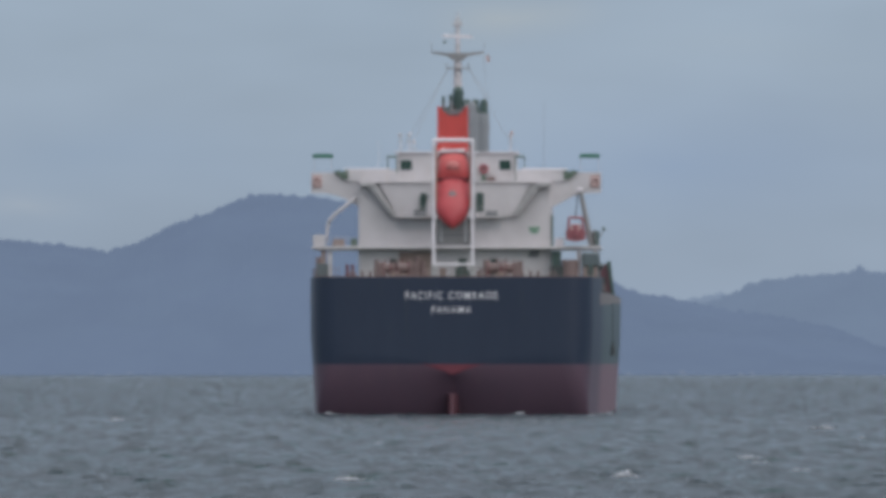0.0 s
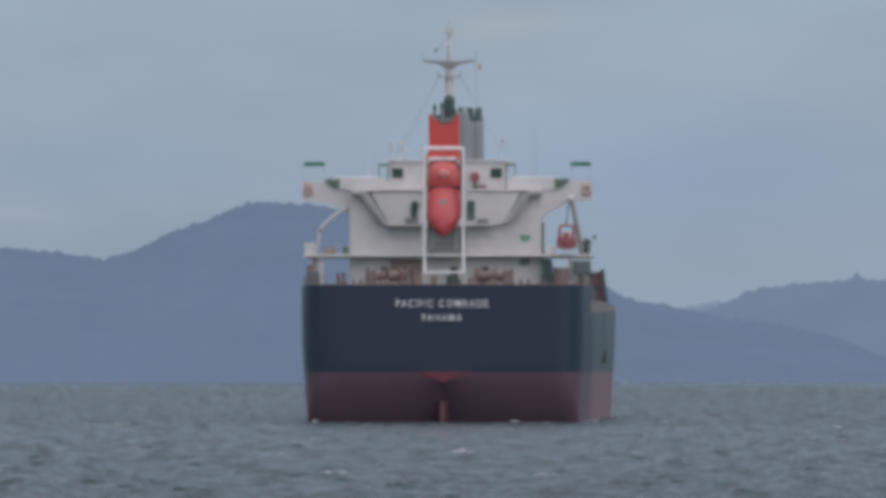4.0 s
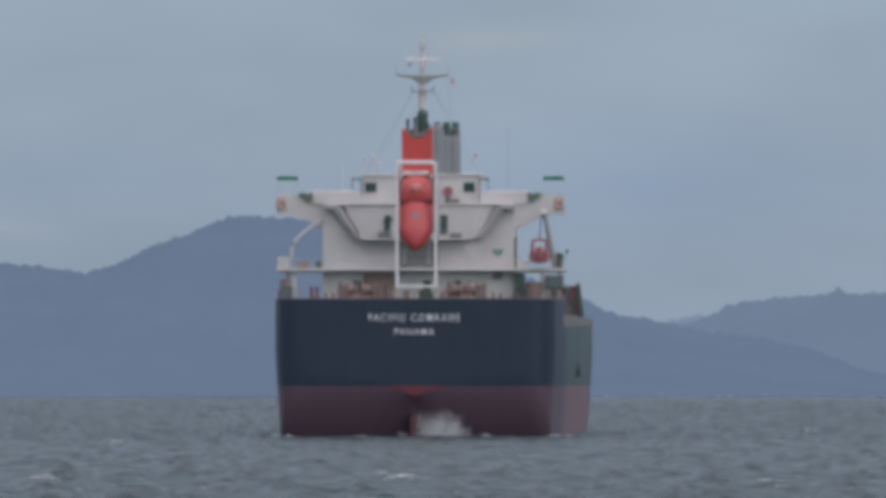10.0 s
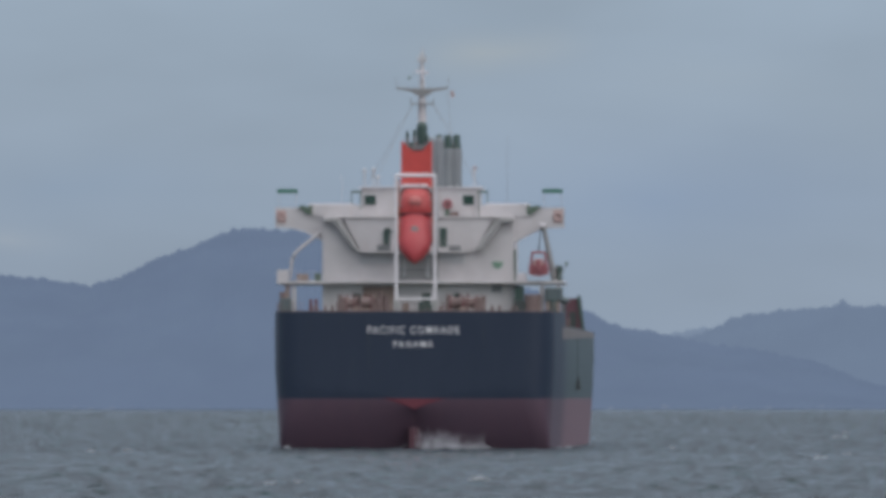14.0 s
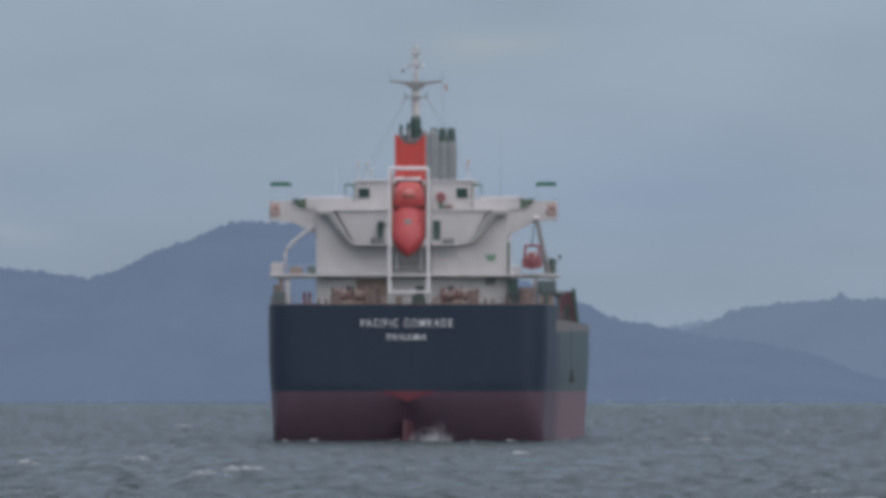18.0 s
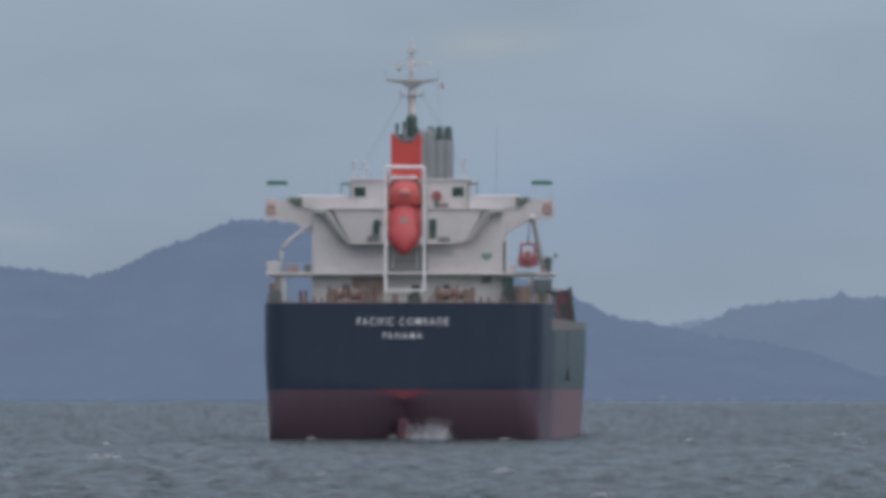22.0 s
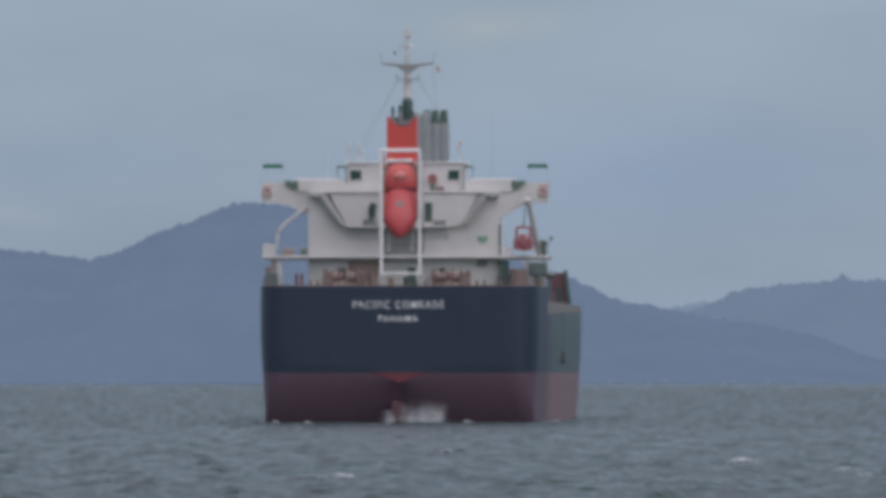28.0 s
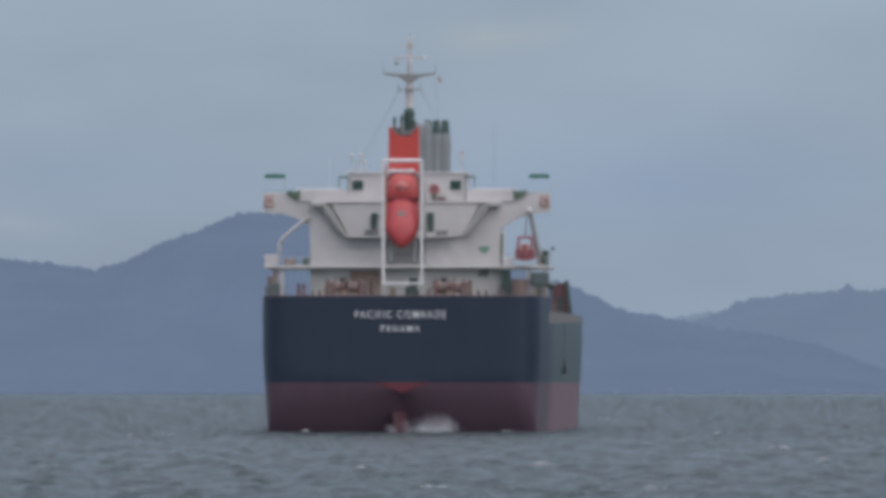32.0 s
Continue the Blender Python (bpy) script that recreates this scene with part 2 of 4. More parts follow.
# ---- builders ----
def part(name, bm, material, parent, label=""):
    """Links a bmesh as one mesh object under a thing or a part."""
    me = bpy.data.meshes.new(name)
    bm.to_mesh(me)
    bm.free()
    return share(name, me, material, parent, label)


def share(name, me, material, parent, label="", at=None):
    if not me.materials:
        me.materials.append(material)
    ob = new(name, me)
    ob.parent = parent
    if at is not None:
        ob.matrix_basis = at
    return tagged(ob, label)


def thing(name, label, category, group="", kind=""):
    return tagged(new(name), label, category, group, kind)


def box(bm, x0, x1, y0, y1, z0, z1, bevel=0.03):
    g = bmesh.ops.create_cube(bm, size=1.0, matrix=Matrix.Translation(((x0 + x1) / 2, (y0 + y1) / 2, (z0 + z1) / 2)) @ Matrix.Diagonal((x1 - x0, y1 - y0, z1 - z0, 1)))
    if bevel:
        edges = list({ed for v in g["verts"] for ed in v.link_edges})
        bmesh.ops.bevel(bm, geom=edges, offset=min(bevel, 0.3 * min(x1 - x0, y1 - y0, z1 - z0)), segments=1, affect="EDGES")
    return bm


def tube(bm, a, b, r, r2=None, n=10):
    a, b = Vector(a), Vector(b)
    d = b - a
    m = Matrix.Translation((a + b) / 2) @ d.to_track_quat("Z", "Y").to_matrix().to_4x4()
    bmesh.ops.create_cone(bm, cap_ends=True, segments=n, radius1=r, radius2=r if r2 is None else r2, depth=d.length, matrix=m)
    return bm


def prism(bm, pts, y0, y1):
    """A polygon in x and z, drawn out from y0 to y1."""
    a = [bm.verts.new((x, y0, z)) for x, z in pts]
    b = [bm.verts.new((x, y1, z)) for x, z in pts]
    bm.faces.new(a)
    bm.faces.new(b[::-1])
    for i in range(len(a)):
        j = (i + 1) % len(a)
        bm.faces.new((a[j], a[i], b[i], b[j]))
    bmesh.ops.recalc_face_normals(bm, faces=bm.faces)
    return bm


def ball(bm, c, rx, ry, rz, n=12):
    bmesh.ops.create_uvsphere(bm, u_segments=n, v_segments=n // 2 + 2, radius=1.0, matrix=Matrix.Translation(c) @ Matrix.Diagonal((rx, ry, rz, 1)))
    return bm


def ring(bm, c, R, r, axis="Y", n=18, k=8):
    rows = []
    for i in range(n):
        a = 2 * math.pi * i / n
        row = []
        for j in range(k):
            b = 2 * math.pi * j / k
            u, w, v = (R + r * math.cos(b)) * math.cos(a), (R + r * math.cos(b)) * math.sin(a), r * math.sin(b)
            p = (u, v, w) if axis == "Y" else (u, w, v) if axis == "Z" else (v, u, w)
            row.append(bm.verts.new(Vector(c) + Vector(p)))
        rows.append(row)
    for i in range(n):
        for j in range(k):
            bm.faces.new((rows[i][j], rows[(i + 1) % n][j], rows[(i + 1) % n][(j + 1) % k], rows[i][(j + 1) % k]))
    bmesh.ops.recalc_face_normals(bm, faces=bm.faces)
    return bm


def sweep(bm, path, r, n=6):
    """One bent bar of radius r along a path of points."""
    path = [Vector(p) for p in path]
    rows = []
    for i, p in enumerate(path):
        d = (path[min(i + 1, len(path) - 1)] - path[max(i - 1, 0)]).normalized()
        side = d.cross(Vector((0, 0, 1))).normalized()
        up = side.cross(d)
        rows.append([bm.verts.new(p + r * (math.cos(2 * math.pi * k / n) * side + math.sin(2 * math.pi * k / n) * up)) for k in range(n)])
    for a, b in zip(rows, rows[1:]):
        for k in range(n):
            bm.faces.new((a[k], a[(k + 1) % n], b[(k + 1) % n], b[k]))
    bm.faces.new(rows[0])
    bm.faces.new(rows[-1][::-1])
    bmesh.ops.recalc_face_normals(bm, faces=bm.faces)
    return bm


B = bmesh.new


# ---- sea ----
def sea():
    """One sheet to the horizon; short-crested wind waves stand on it where the lens looks."""
    rng = np.random.default_rng(4)
    d = [400.0]
    while d[-1] < 4640:
        d.append(d[-1] + min(0.22 * (d[-1] / 420) ** 1.5, 3.0))
    d = np.array(d)
    step = np.gradient(d)
    nc = 340
    u = np.linspace(-1, 1, nc)
    wide = 0.041 * d + 11
    X = u[None, :] * wide[:, None]
    Y = np.repeat(d[:, None], nc, 1)
    Z = np.zeros_like(X)
    coarse = np.maximum(step, 1.2 * wide / nc)
    for _ in range(150):
        lam = 0.48 * (3.0 / 0.48) ** rng.random()
        th = radians(-84) + rng.normal(0, 0.58)
        k = 2 * math.pi / lam
        amp = 0.0058 * lam ** 0.9
        ph = rng.random() * 6.283
        fade = np.clip((lam - 1.3 * coarse) / (0.5 * lam), 0, 1)[:, None]
        Z += fade * amp * np.sin(k * (X * math.cos(th) + Y * math.sin(th)) + ph)
    lump = np.sin(X * 1.15 + 1.7 * np.sin(Y * 0.13) + 0.9 * np.sin(X * 0.31)) * np.sin(Y * 0.17 + 0.8 + 1.6 * np.sin(X * 0.43))
    Z *= 0.50 + 0.75 * np.clip(lump, 0, 1) ** 1.6
    chop = rng.normal(0, 1, Z.shape)
    chop = (chop + np.roll(chop, 1, 1) + np.roll(chop, -1, 1)) / 1.7
    Z += 0.055 * (step * np.clip((d - 750) / 500, 0, 1) * np.clip((5600 - d) / 3000, 0, 1))[:, None] * chop
    Z = np.where(Z > 0, Z * 1.15, Z * 0.8)
    Y = Y - 0.8 * Z      # crests lean the way they run
    verts = np.stack([X, Y, Z], -1).reshape(-1, 3)
    i = np.arange(len(d) - 1)[:, None] * nc + np.arange(nc - 1)[None, :]
    quads = np.stack([i, i + 1, i + nc + 1, i + nc], -1).reshape(-1, 4)
    rim = np.array([(-6000, -6000, -0.45), (6000, -6000, -0.45), (6000, 9000, -0.45), (-6000, 9000, -0.45)])
    n0 = len(verts)
    me = bpy.data.meshes.new("sea")
    me.from_pydata(np.concatenate([verts, rim]).tolist(), [], quads.tolist() + [[n0, n0 + 1, n0 + 2, n0 + 3]])
    me.polygons.foreach_set("use_smooth", np.ones(len(me.polygons), dtype=bool))
    me.materials.append(WATER)
    return tagged(new("sea", me), "grey-green choppy sea with small whitecaps", "sea", kind="structure")


water = sea()


# ---- hills ----
def hill_range(name, label, ridge, shore, crest, back, material, seed):
    """A wooded range: the ridge's bearing and height in thousandths, drawn over its distance."""
    rng = np.random.default_rng(seed)
    bx = np.array([a for a, _ in ridge]) / 1000
    bz = np.array([h for _, h in ridge]) / 1000
    nu, rows = 900, []
    b = np.linspace(bx[0], bx[-1], nu)
    h = np.interp(b, bx, bz)
    ker = np.hanning(9) / np.hanning(9).sum()
    h = np.convolve(np.pad(h, 4, mode="edge"), ker, "valid")
    win = max(12, int(1.14 / (bx[-1] - bx[0])))
    clump = np.hanning(win) / (3 * math.sqrt(win / 12))      # crowns of the same breadth on every range
    vs = np.concatenate([np.linspace(0, 1, 26), np.linspace(1.15, 2, 6)])
    for v in vs:
        y = shore + (crest - shore) * v if v <= 1 else crest + (back - crest) * (v - 1)
        prof = math.sin(v * math.pi / 2) ** 0.9
        x = b * crest
        z = (EYE + h * crest) * prof
        for f, a in ((0.012, 0.14), (0.035, 0.06)):
            z = z * (1 + (a * np.sin(x * f * 6.283 + seed + 3 * v + 2 * np.sin(v * 7)) * (1 - v) ** 2 * v * 4 if v < 1 else 0))
        bumps = np.convolve(rng.random(nu) - 0.5, np.hanning(7) / 2.2, "same") * 1.35 + np.convolve(rng.random(nu) - 0.5, np.hanning(25) / 5, "same") * 0.9 + np.convolve(rng.random(nu) - 0.5, clump, "same") * 2.8
        rows.append(np.stack([x, np.full(nu, y), np.maximum(z + bumps * min(1, 3 * v), -1.0 if v == 0 else 0.2) if v > 0 else np.full(nu, -1.0)], -1))
    V = np.concatenate(rows)
    i = np.arange(len(vs) - 1)[:, None] * nu + np.arange(nu - 1)[None, :]
    Q = np.stack([i, i + 1, i + nu + 1, i + nu], -1).reshape(-1, 4)
    me = bpy.data.meshes.new(name)
    me.from_pydata(V.tolist(), [], Q.tolist())
    for p in me.polygons:
        p.use_smooth = True
    me.materials.append(material)
    return tagged(new(name, me), label, "hills", kind="structure")


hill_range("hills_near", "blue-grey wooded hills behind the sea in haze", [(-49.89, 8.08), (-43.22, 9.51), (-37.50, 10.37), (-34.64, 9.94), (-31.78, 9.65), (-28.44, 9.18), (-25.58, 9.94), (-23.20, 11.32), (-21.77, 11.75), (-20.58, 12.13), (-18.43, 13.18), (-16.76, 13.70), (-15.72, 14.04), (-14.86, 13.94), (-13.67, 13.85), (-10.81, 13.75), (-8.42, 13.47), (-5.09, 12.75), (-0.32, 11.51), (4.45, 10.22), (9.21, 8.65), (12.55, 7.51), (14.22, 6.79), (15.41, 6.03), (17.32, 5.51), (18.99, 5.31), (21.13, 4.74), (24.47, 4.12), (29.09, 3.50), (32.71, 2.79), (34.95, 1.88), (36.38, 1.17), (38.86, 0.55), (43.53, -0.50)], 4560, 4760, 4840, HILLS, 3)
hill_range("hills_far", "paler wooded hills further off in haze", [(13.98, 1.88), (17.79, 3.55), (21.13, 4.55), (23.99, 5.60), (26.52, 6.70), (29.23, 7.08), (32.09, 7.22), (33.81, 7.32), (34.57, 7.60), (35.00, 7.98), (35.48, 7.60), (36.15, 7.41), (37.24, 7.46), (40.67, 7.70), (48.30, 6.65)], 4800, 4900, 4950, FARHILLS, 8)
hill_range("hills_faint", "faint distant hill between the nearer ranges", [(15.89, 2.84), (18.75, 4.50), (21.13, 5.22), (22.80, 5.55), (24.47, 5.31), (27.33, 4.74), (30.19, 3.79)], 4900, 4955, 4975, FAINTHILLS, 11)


# ---- the ship ----
# Drawn with x to starboard, y forward from the transom and z up from the waterline.
ship = thing("cargo_ship", "black-hulled bulk carrier with red boot topping and white deckhouse", "ship")

def breadth(y):
    """Half breadth of the deck, y forward of the transom: a flat middle, rounded quarters and a long run aft."""
    bend = (1 - max(0.0, 1 - y / 5.0) ** 2.6) ** (1 / 2.6)
    return 17.2 - 1.85 * math.exp(-max(0.0, y - 5.0) / 28.0) - 3.6 * (1 - bend)


def counter(y):
    """A station right aft, where the counter falls away below the transom."""
    drop = (math.sqrt(0.0004 + 0.18 * y) - 0.02) / 0.09
    return (y, 4.3 - 1.0 * y ** 1.33, 6.7 - drop, 4.2, breadth(y), 14.95)


# y, keel height, height of full breadth, fullness (or, right aft, the skeg's width), half breadth, deck height
STATIONS = tuple(counter(y) for y in (0, 0.03, 0.07, 0.12, 0.18, 0.25, 0.35, 0.47, 0.62, 0.8, 1.05, 1.4, 1.8, 2.3, 2.8, 3.4)) + tuple(
    (y, zc, zk, full, breadth(y), top) for y, zc, zk, full, top in (
        (5.8, -3.4, -2.4, 1.9, 14.95), (7.5, -4.4, -2.7, 1.7, 14.95), (9.4, -5.2, -2.9, 1.55, 14.95), (12.0, -5.6, -3.1, 1.4, 14.95),
        (15.0, -6.0, -3.2, 1.2, 14.95), (20.9, -6.45, -3.45, 0.93, 14.95), (21.0, -6.45, -3.45, 0.93, 13.4), (30.0, -6.5, -4.0, 0.6, 13.4), (38.0, -6.5, -4.0, 0.35, 13.4), (48.0, -6.5, -4.3, 0.3, 13.4),
        (62.0, -6.5, -4.5, 0.25, 13.4), (100.0, -6.5, -4.5, 0.25, 13.4), (142.0, -6.5, -4.5, 0.25, 13.4))) + (
    (165.0, -6.5, -3.5, 0.4, 16.0, 13.5), (184.0, -6.5, 0.0, 0.8, 11.0, 14.2), (196.0, -6.5, 5.0, 1.3, 5.0, 15.0), (203.0, -6.0, 12.0, 2.0, 0.5, 15.6))


def section(st, n=16, m=6):
    """Half a cross-section, from the keel up to the deck's edge; aft, a skeg under a flat counter."""
    y, zc, zk, full, half, top = st
    pts = []
    for i in range(n + 1):
        s = i / n
        if y < 5:
            u = s ** 1.7
            pts.append((half * u, y, zc + (zk - zc) * math.tanh(half * u / full)))
        else:
            pts.append((half * s ** full, y, zc + (zk - zc) * s))
    for i in range(1, m + 1):
        pts.append((half, y, zk + (top - zk) * i / m))
    return [(x * (1 - 0.035 * min(1, max(0, (9 - z) / 9))), y, z) for x, y, z in pts]


def hull_shell():
    bm = B()
    rows = []
    for st in STATIONS:
        right = section(st)
        left = [(-x, y, z) for x, y, z in reversed(right[1:])]
        rows.append([bm.verts.new(p) for p in left + right])
    for a, b in zip(rows, rows[1:]):
        for i in range(len(a) - 1):
            f = bm.faces.new((a[i], a[i + 1], b[i + 1], b[i]))
            f.smooth = True
    bm.faces.new(rows[0])
    bm.faces.new(rows[-1][::-1])
    bmesh.ops.recalc_face_normals(bm, faces=bm.faces)
    return bm


def deck_plate(stations, drop):
    """A deck between the ship's sides, with a little thickness."""
    bm = B()
    up = [[bm.verts.new((s * (st[4] - 0.02), st[0], st[5] - drop)) for s in (-1, 1)] for st in stations]
    dn = [[bm.verts.new((s * (st[4] - 0.02), st[0], st[5] - drop - 0.1)) for s in (-1, 1)] for st in stations]
    for rows in (up, dn):
        for a, b in zip(rows, rows[1:]):
            bm.faces.new((a[0], a[1], b[1], b[0]))
    bmesh.ops.recalc_face_normals(bm, faces=bm.faces)
    return bm


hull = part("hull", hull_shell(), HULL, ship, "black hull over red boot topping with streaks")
part("poop_deck", deck_plate(STATIONS[:22], 0.06), DECK, ship, "green painted steel deck")
part("main_deck", deck_plate(STATIONS[22:], 0.06), DECK, ship, "green painted steel deck")
part("poop_deck", box(B(), -15.3, 15.3, 20.92, 38.0, 13.35, 14.88, 0.04), TAN, ship, "raised deck inboard of the ship's side, tan coaming")


def side_band(side):
    """The cream strake along the top of the ship's side."""
    bm = B()
    rows = []
    for y, _, _, _, half, _ in STATIONS[20:29]:
        lo = 11.9 + 0.8 * min(1, y / 120)
        x = side * (half + 0.03)
        rows.append([bm.verts.new((x + o, y, z)) for o, z in ((0, lo), (0, 13.3), (-side * 0.05, 13.3), (-side * 0.05, lo))])
    for a, b in zip(rows, rows[1:]):
        for i in range(4):
            bm.faces.new((a[i], a[(i + 1) % 4], b[(i + 1) % 4], b[i]))
    bm.faces.new(rows[0])
    bm.faces.new(rows[-1][::-1])
    bmesh.ops.recalc_face_normals(bm, faces=bm.faces)
    return bm


for sd in (-1, 1):
    part("sheer_strake", side_band(sd), CREAM, hull, "rust-stained cream strake")


def lettering(text, width, height, x, z):
    cu = bpy.data.curves.new("lettering", "FONT")
    cu.body, cu.align_x, cu.extrude, cu.offset, cu.space_character = text, "CENTER", 0.02, 0.002, 1.26
    src = bpy.data.objects.new("lettering", cu)
    scene.collection.objects.link(src)
    bpy.context.view_layer.update()
    me = bpy.data.meshes.new_from_object(src.evaluated_get(bpy.context.evaluated_depsgraph_get()))
    bpy.data.objects.remove(src)
    co = np.array([v.co for v in me.vertices])
    lo, hi = co.min(0), co.max(0)
    for v in me.vertices:
        u = (v.co.x - (lo[0] + hi[0]) / 2) / (hi[0] - lo[0]) * width
        w = (v.co.y - (lo[1] + hi[1]) / 2) / (hi[1] - lo[1]) * height
        v.co = Vector((x + u, -0.035 + 0.6 * -v.co.z, z + w))
    # one mesh to each letter
    bm = B()
    bm.from_mesh(me)
    left = set(bm.verts)
    letters = []
    while left:
        stack, isle = [left.pop()], []
        while stack:
            v = stack.pop()
            isle.append(v)
            for ed in v.link_edges:
                w = ed.other_vert(v)
                if w in left:
                    left.remove(w)
                    stack.append(w)
        letters.append(isle)
    for isle in sorted(letters, key=lambda vs: sum(v.co.x for v in vs) / len(vs)):
        one = B()
        new_of = {v: one.verts.new(v.co) for v in isle}
        for f in {f for v in isle for f in v.link_faces}:
            one.faces.new([new_of[v] for v in f.verts])
        part("letter", one, LETTER, hull, "white painted letter of the ship's name" if z > 12 else "white painted letter of the port's name")
    bm.free()
    bpy.data.meshes.remove(me)


lettering("PACIFIC COMRADE", 10.0, 0.84, -0.1, 12.92)
lettering("PANAMA", 4.3, 0.72, -0.1, 11.38)


def rudder():
    bm = B()
    prof = ((-2.2, 0.22), (-1.2, 0.48), (0.2, 0.68), (1.2, 0.55), (1.7, 0.15))
    rows = [[bm.verts.new((s * w, v, z)) for v, w in prof for s in (-1, 1)] for z in (-5.5, 2.25)]
    order = (0, 2, 4, 6, 8, 9, 7, 5, 3, 1)
    for k, r in enumerate(rows):
        bm.faces.new([r[i] for i in (order if k else order[::-1])])
    for i in range(10):
        p, q = order[i], order[(i + 1) % 10]
        bm.faces.new((rows[0][p], rows[0][q], rows[1][q], rows[1][p]))
    bmesh.ops.recalc_face_normals(bm, faces=bm.faces)
    return bm


the_rudder = part("rudder", rudder(), DULLRED, ship, "dull red rudder under the counter")
the_rudder.matrix_basis = Matrix.Translation((0, 2.25, 0))
part("rudder_stock", tube(B(), (0, 0, 2.0), (0, 0, 3.6), 0.42), DULLRED, the_rudder)


def rail(parent, a, b, n, height=1.05, material=None):
    """An open rail from a to b: two bars on n posts."""
    material = material or WHITE
    a, b = Vector(a), Vector(b)
    bm = B()
    for h in (0.35, 0.7, 1.0):
        tube(bm, a + Vector((0, 0, h * height)), b + Vector((0, 0, h * height)), 0.014, n=6)
    r = part("railing", bm, material, parent)
    post = tube(B(), (0, 0, 0), (0, 0, height), 0.018, n=6)
    me = bpy.data.meshes.new("rail_post")
    post.to_mesh(me)
    post.free()
    for i in range(n):
        share("rail_post", me, material, r, at=Matrix.Translation(a.lerp(b, i / (n - 1))))
    return r


def house():
    """The accommodation block aft, tier by tier."""
    low = part("deckhouse", box(B(), -10.75, 10.5, 17.7, 36.0, 14.85, 18.05), WHITE, ship, "white painted lower deckhouse")
    mid = part("deckhouse", box(B(), -10.75, 10.5, 17.3, 35.0, 18.4, 25.42, 0.06), WHITE, ship, "white painted accommodation block")
    core = part("deckhouse", prism(B(), [(-6.4, 21.7), (6.2, 21.7), (8.2, 25.38), (-8.4, 25.38)], 16.7, 18.05), WHITE, ship, "white painted engine casing front")
    wheel = part("wheelhouse", box(B(), -6.5, 6.6, 19.0, 29.0, 25.62, 28.75, 0.06), WHITE, ship, "white wheelhouse with dark windows")
    part("deck_plate", box(B(), -15.85, 15.95, 16.2, 38.0, 18.15, 18.47), WHITE, ship, "white edged boat deck")
    part("deck_plate", box(B(), -6.75, 4.95, 15.9, 18.0, 21.58, 21.78), WHITE, ship, "white aft platform")
    part("deck_plate", box(B(), -10.6, 10.5, 16.5, 30.0, 25.42, 25.62), WHITE, ship, "white navigation deck")
    part("wheelhouse_roof", box(B(), -6.8, 6.9, 18.7, 29.3, 28.75, 28.9), TRIM, ship, "white flat wheelhouse roof")
    for x in (-5.5, 5.4):
        w = part("window", box(B(), x - 0.74, x + 0.74, 18.90, 19.0, 26.8, 28.1, 0.02), TRIM, wheel, "dark square window")
        part("window_pane", box(B(), x - 0.64, x + 0.64, 18.86, 18.92, 26.9, 28.0, 0.01), GLASS, w, "dark green glass")
    for x, z0, z1, wd in ((-3.55, 22.45, 24.3, 0.34), (2.65, 22.2, 24.35, 0.42)):
        part("door", box(B(), x - wd, x + wd, 16.64, 16.7, z0, z1, 0.02), DARKGREEN, core, "dark green weathertight door")
    for x, wd in ((0.75, 0.45), (-6.9, 0.4), (4.2, 0.4)):
        part("door", box(B(), x - wd, x + wd, 17.64, 17.7, 15.05, 17.1, 0.02), DARKGREEN, low, "dark green weathertight door")
    # brown panel added to stand for the dark, shaded recess below the boat deck
    roll = part("recess_panel", box(B(), -6.3, -2.7, 17.6, 17.7, 14.95, 17.85, 0.02), TAN, low, "dull brown slatted panel for the shaded recess under the boat deck")
    for i in range(8):
        part("slat", box(B(), -6.2, -2.8, 17.56, 17.6, 15.1 + 0.33 * i, 15.36 + 0.33 * i, 0.01), TAN, roll)
    part("sign", prism(B(), [(8.0, 20.6), (9.3, 20.6), (9.1, 20.0), (8.65, 19.8), (8.2, 20.0)], 17.23, 17.3), SIGN, mid, "small green notice board")
    v = part("vent", box(B(), 8.1, 9.2, 17.45, 17.7, 17.6, 18.05, 0.02), GREY, mid, "grey ventilation grille")
    part("vent", box(B(), 8.0, 9.1, 17.45, 17.7, 17.25, 17.65, 0.02), GREY, low, "grey ventilation grille")
    part("pipe", tube(B(), (10.62, 17.25, 18.4), (10.62, 17.25, 21.9), 0.12, n=8), CANVAS, mid, "grey-green pipe up the corner of the block")
    # gooseneck pipes and boxes on the casing's face
    pipe = B()
    tube(pipe, (-3.9, 16.5, 21.75), (-3.9, 16.5, 23.9), 0.09)
    tube(pipe, (-3.9, 16.5, 23.9), (-2.9, 16.5, 23.9), 0.09)
    part("pipe", pipe, DARKGREEN, core, "dark green pipe")
    part("locker", box(B(), -4.6, -3.2, 16.1, 16.6, 21.78, 22.45), GREY, ship, "grey deck locker")
    part("locker", box(B(), 3.3, 4.6, 16.1, 16.6, 21.78, 22.35), GREY, ship, "grey deck locker")
    hose = part("hose_reel", ring(B(), (3.05, 18.6, 27.0), 0.36, 0.2), BOATRED, ship, "red hose reel on the wheelhouse wall")
    part("bracket", box(B(), 2.8, 3.25, 18.62, 19.0, 25.62, 27.3), CANVAS, hose, "grey-green reel stand")
    part("hose_box", box(B(), 3.35, 4.3, 18.4, 19.0, 25.62, 26.15), RUST, ship, "low brown box")
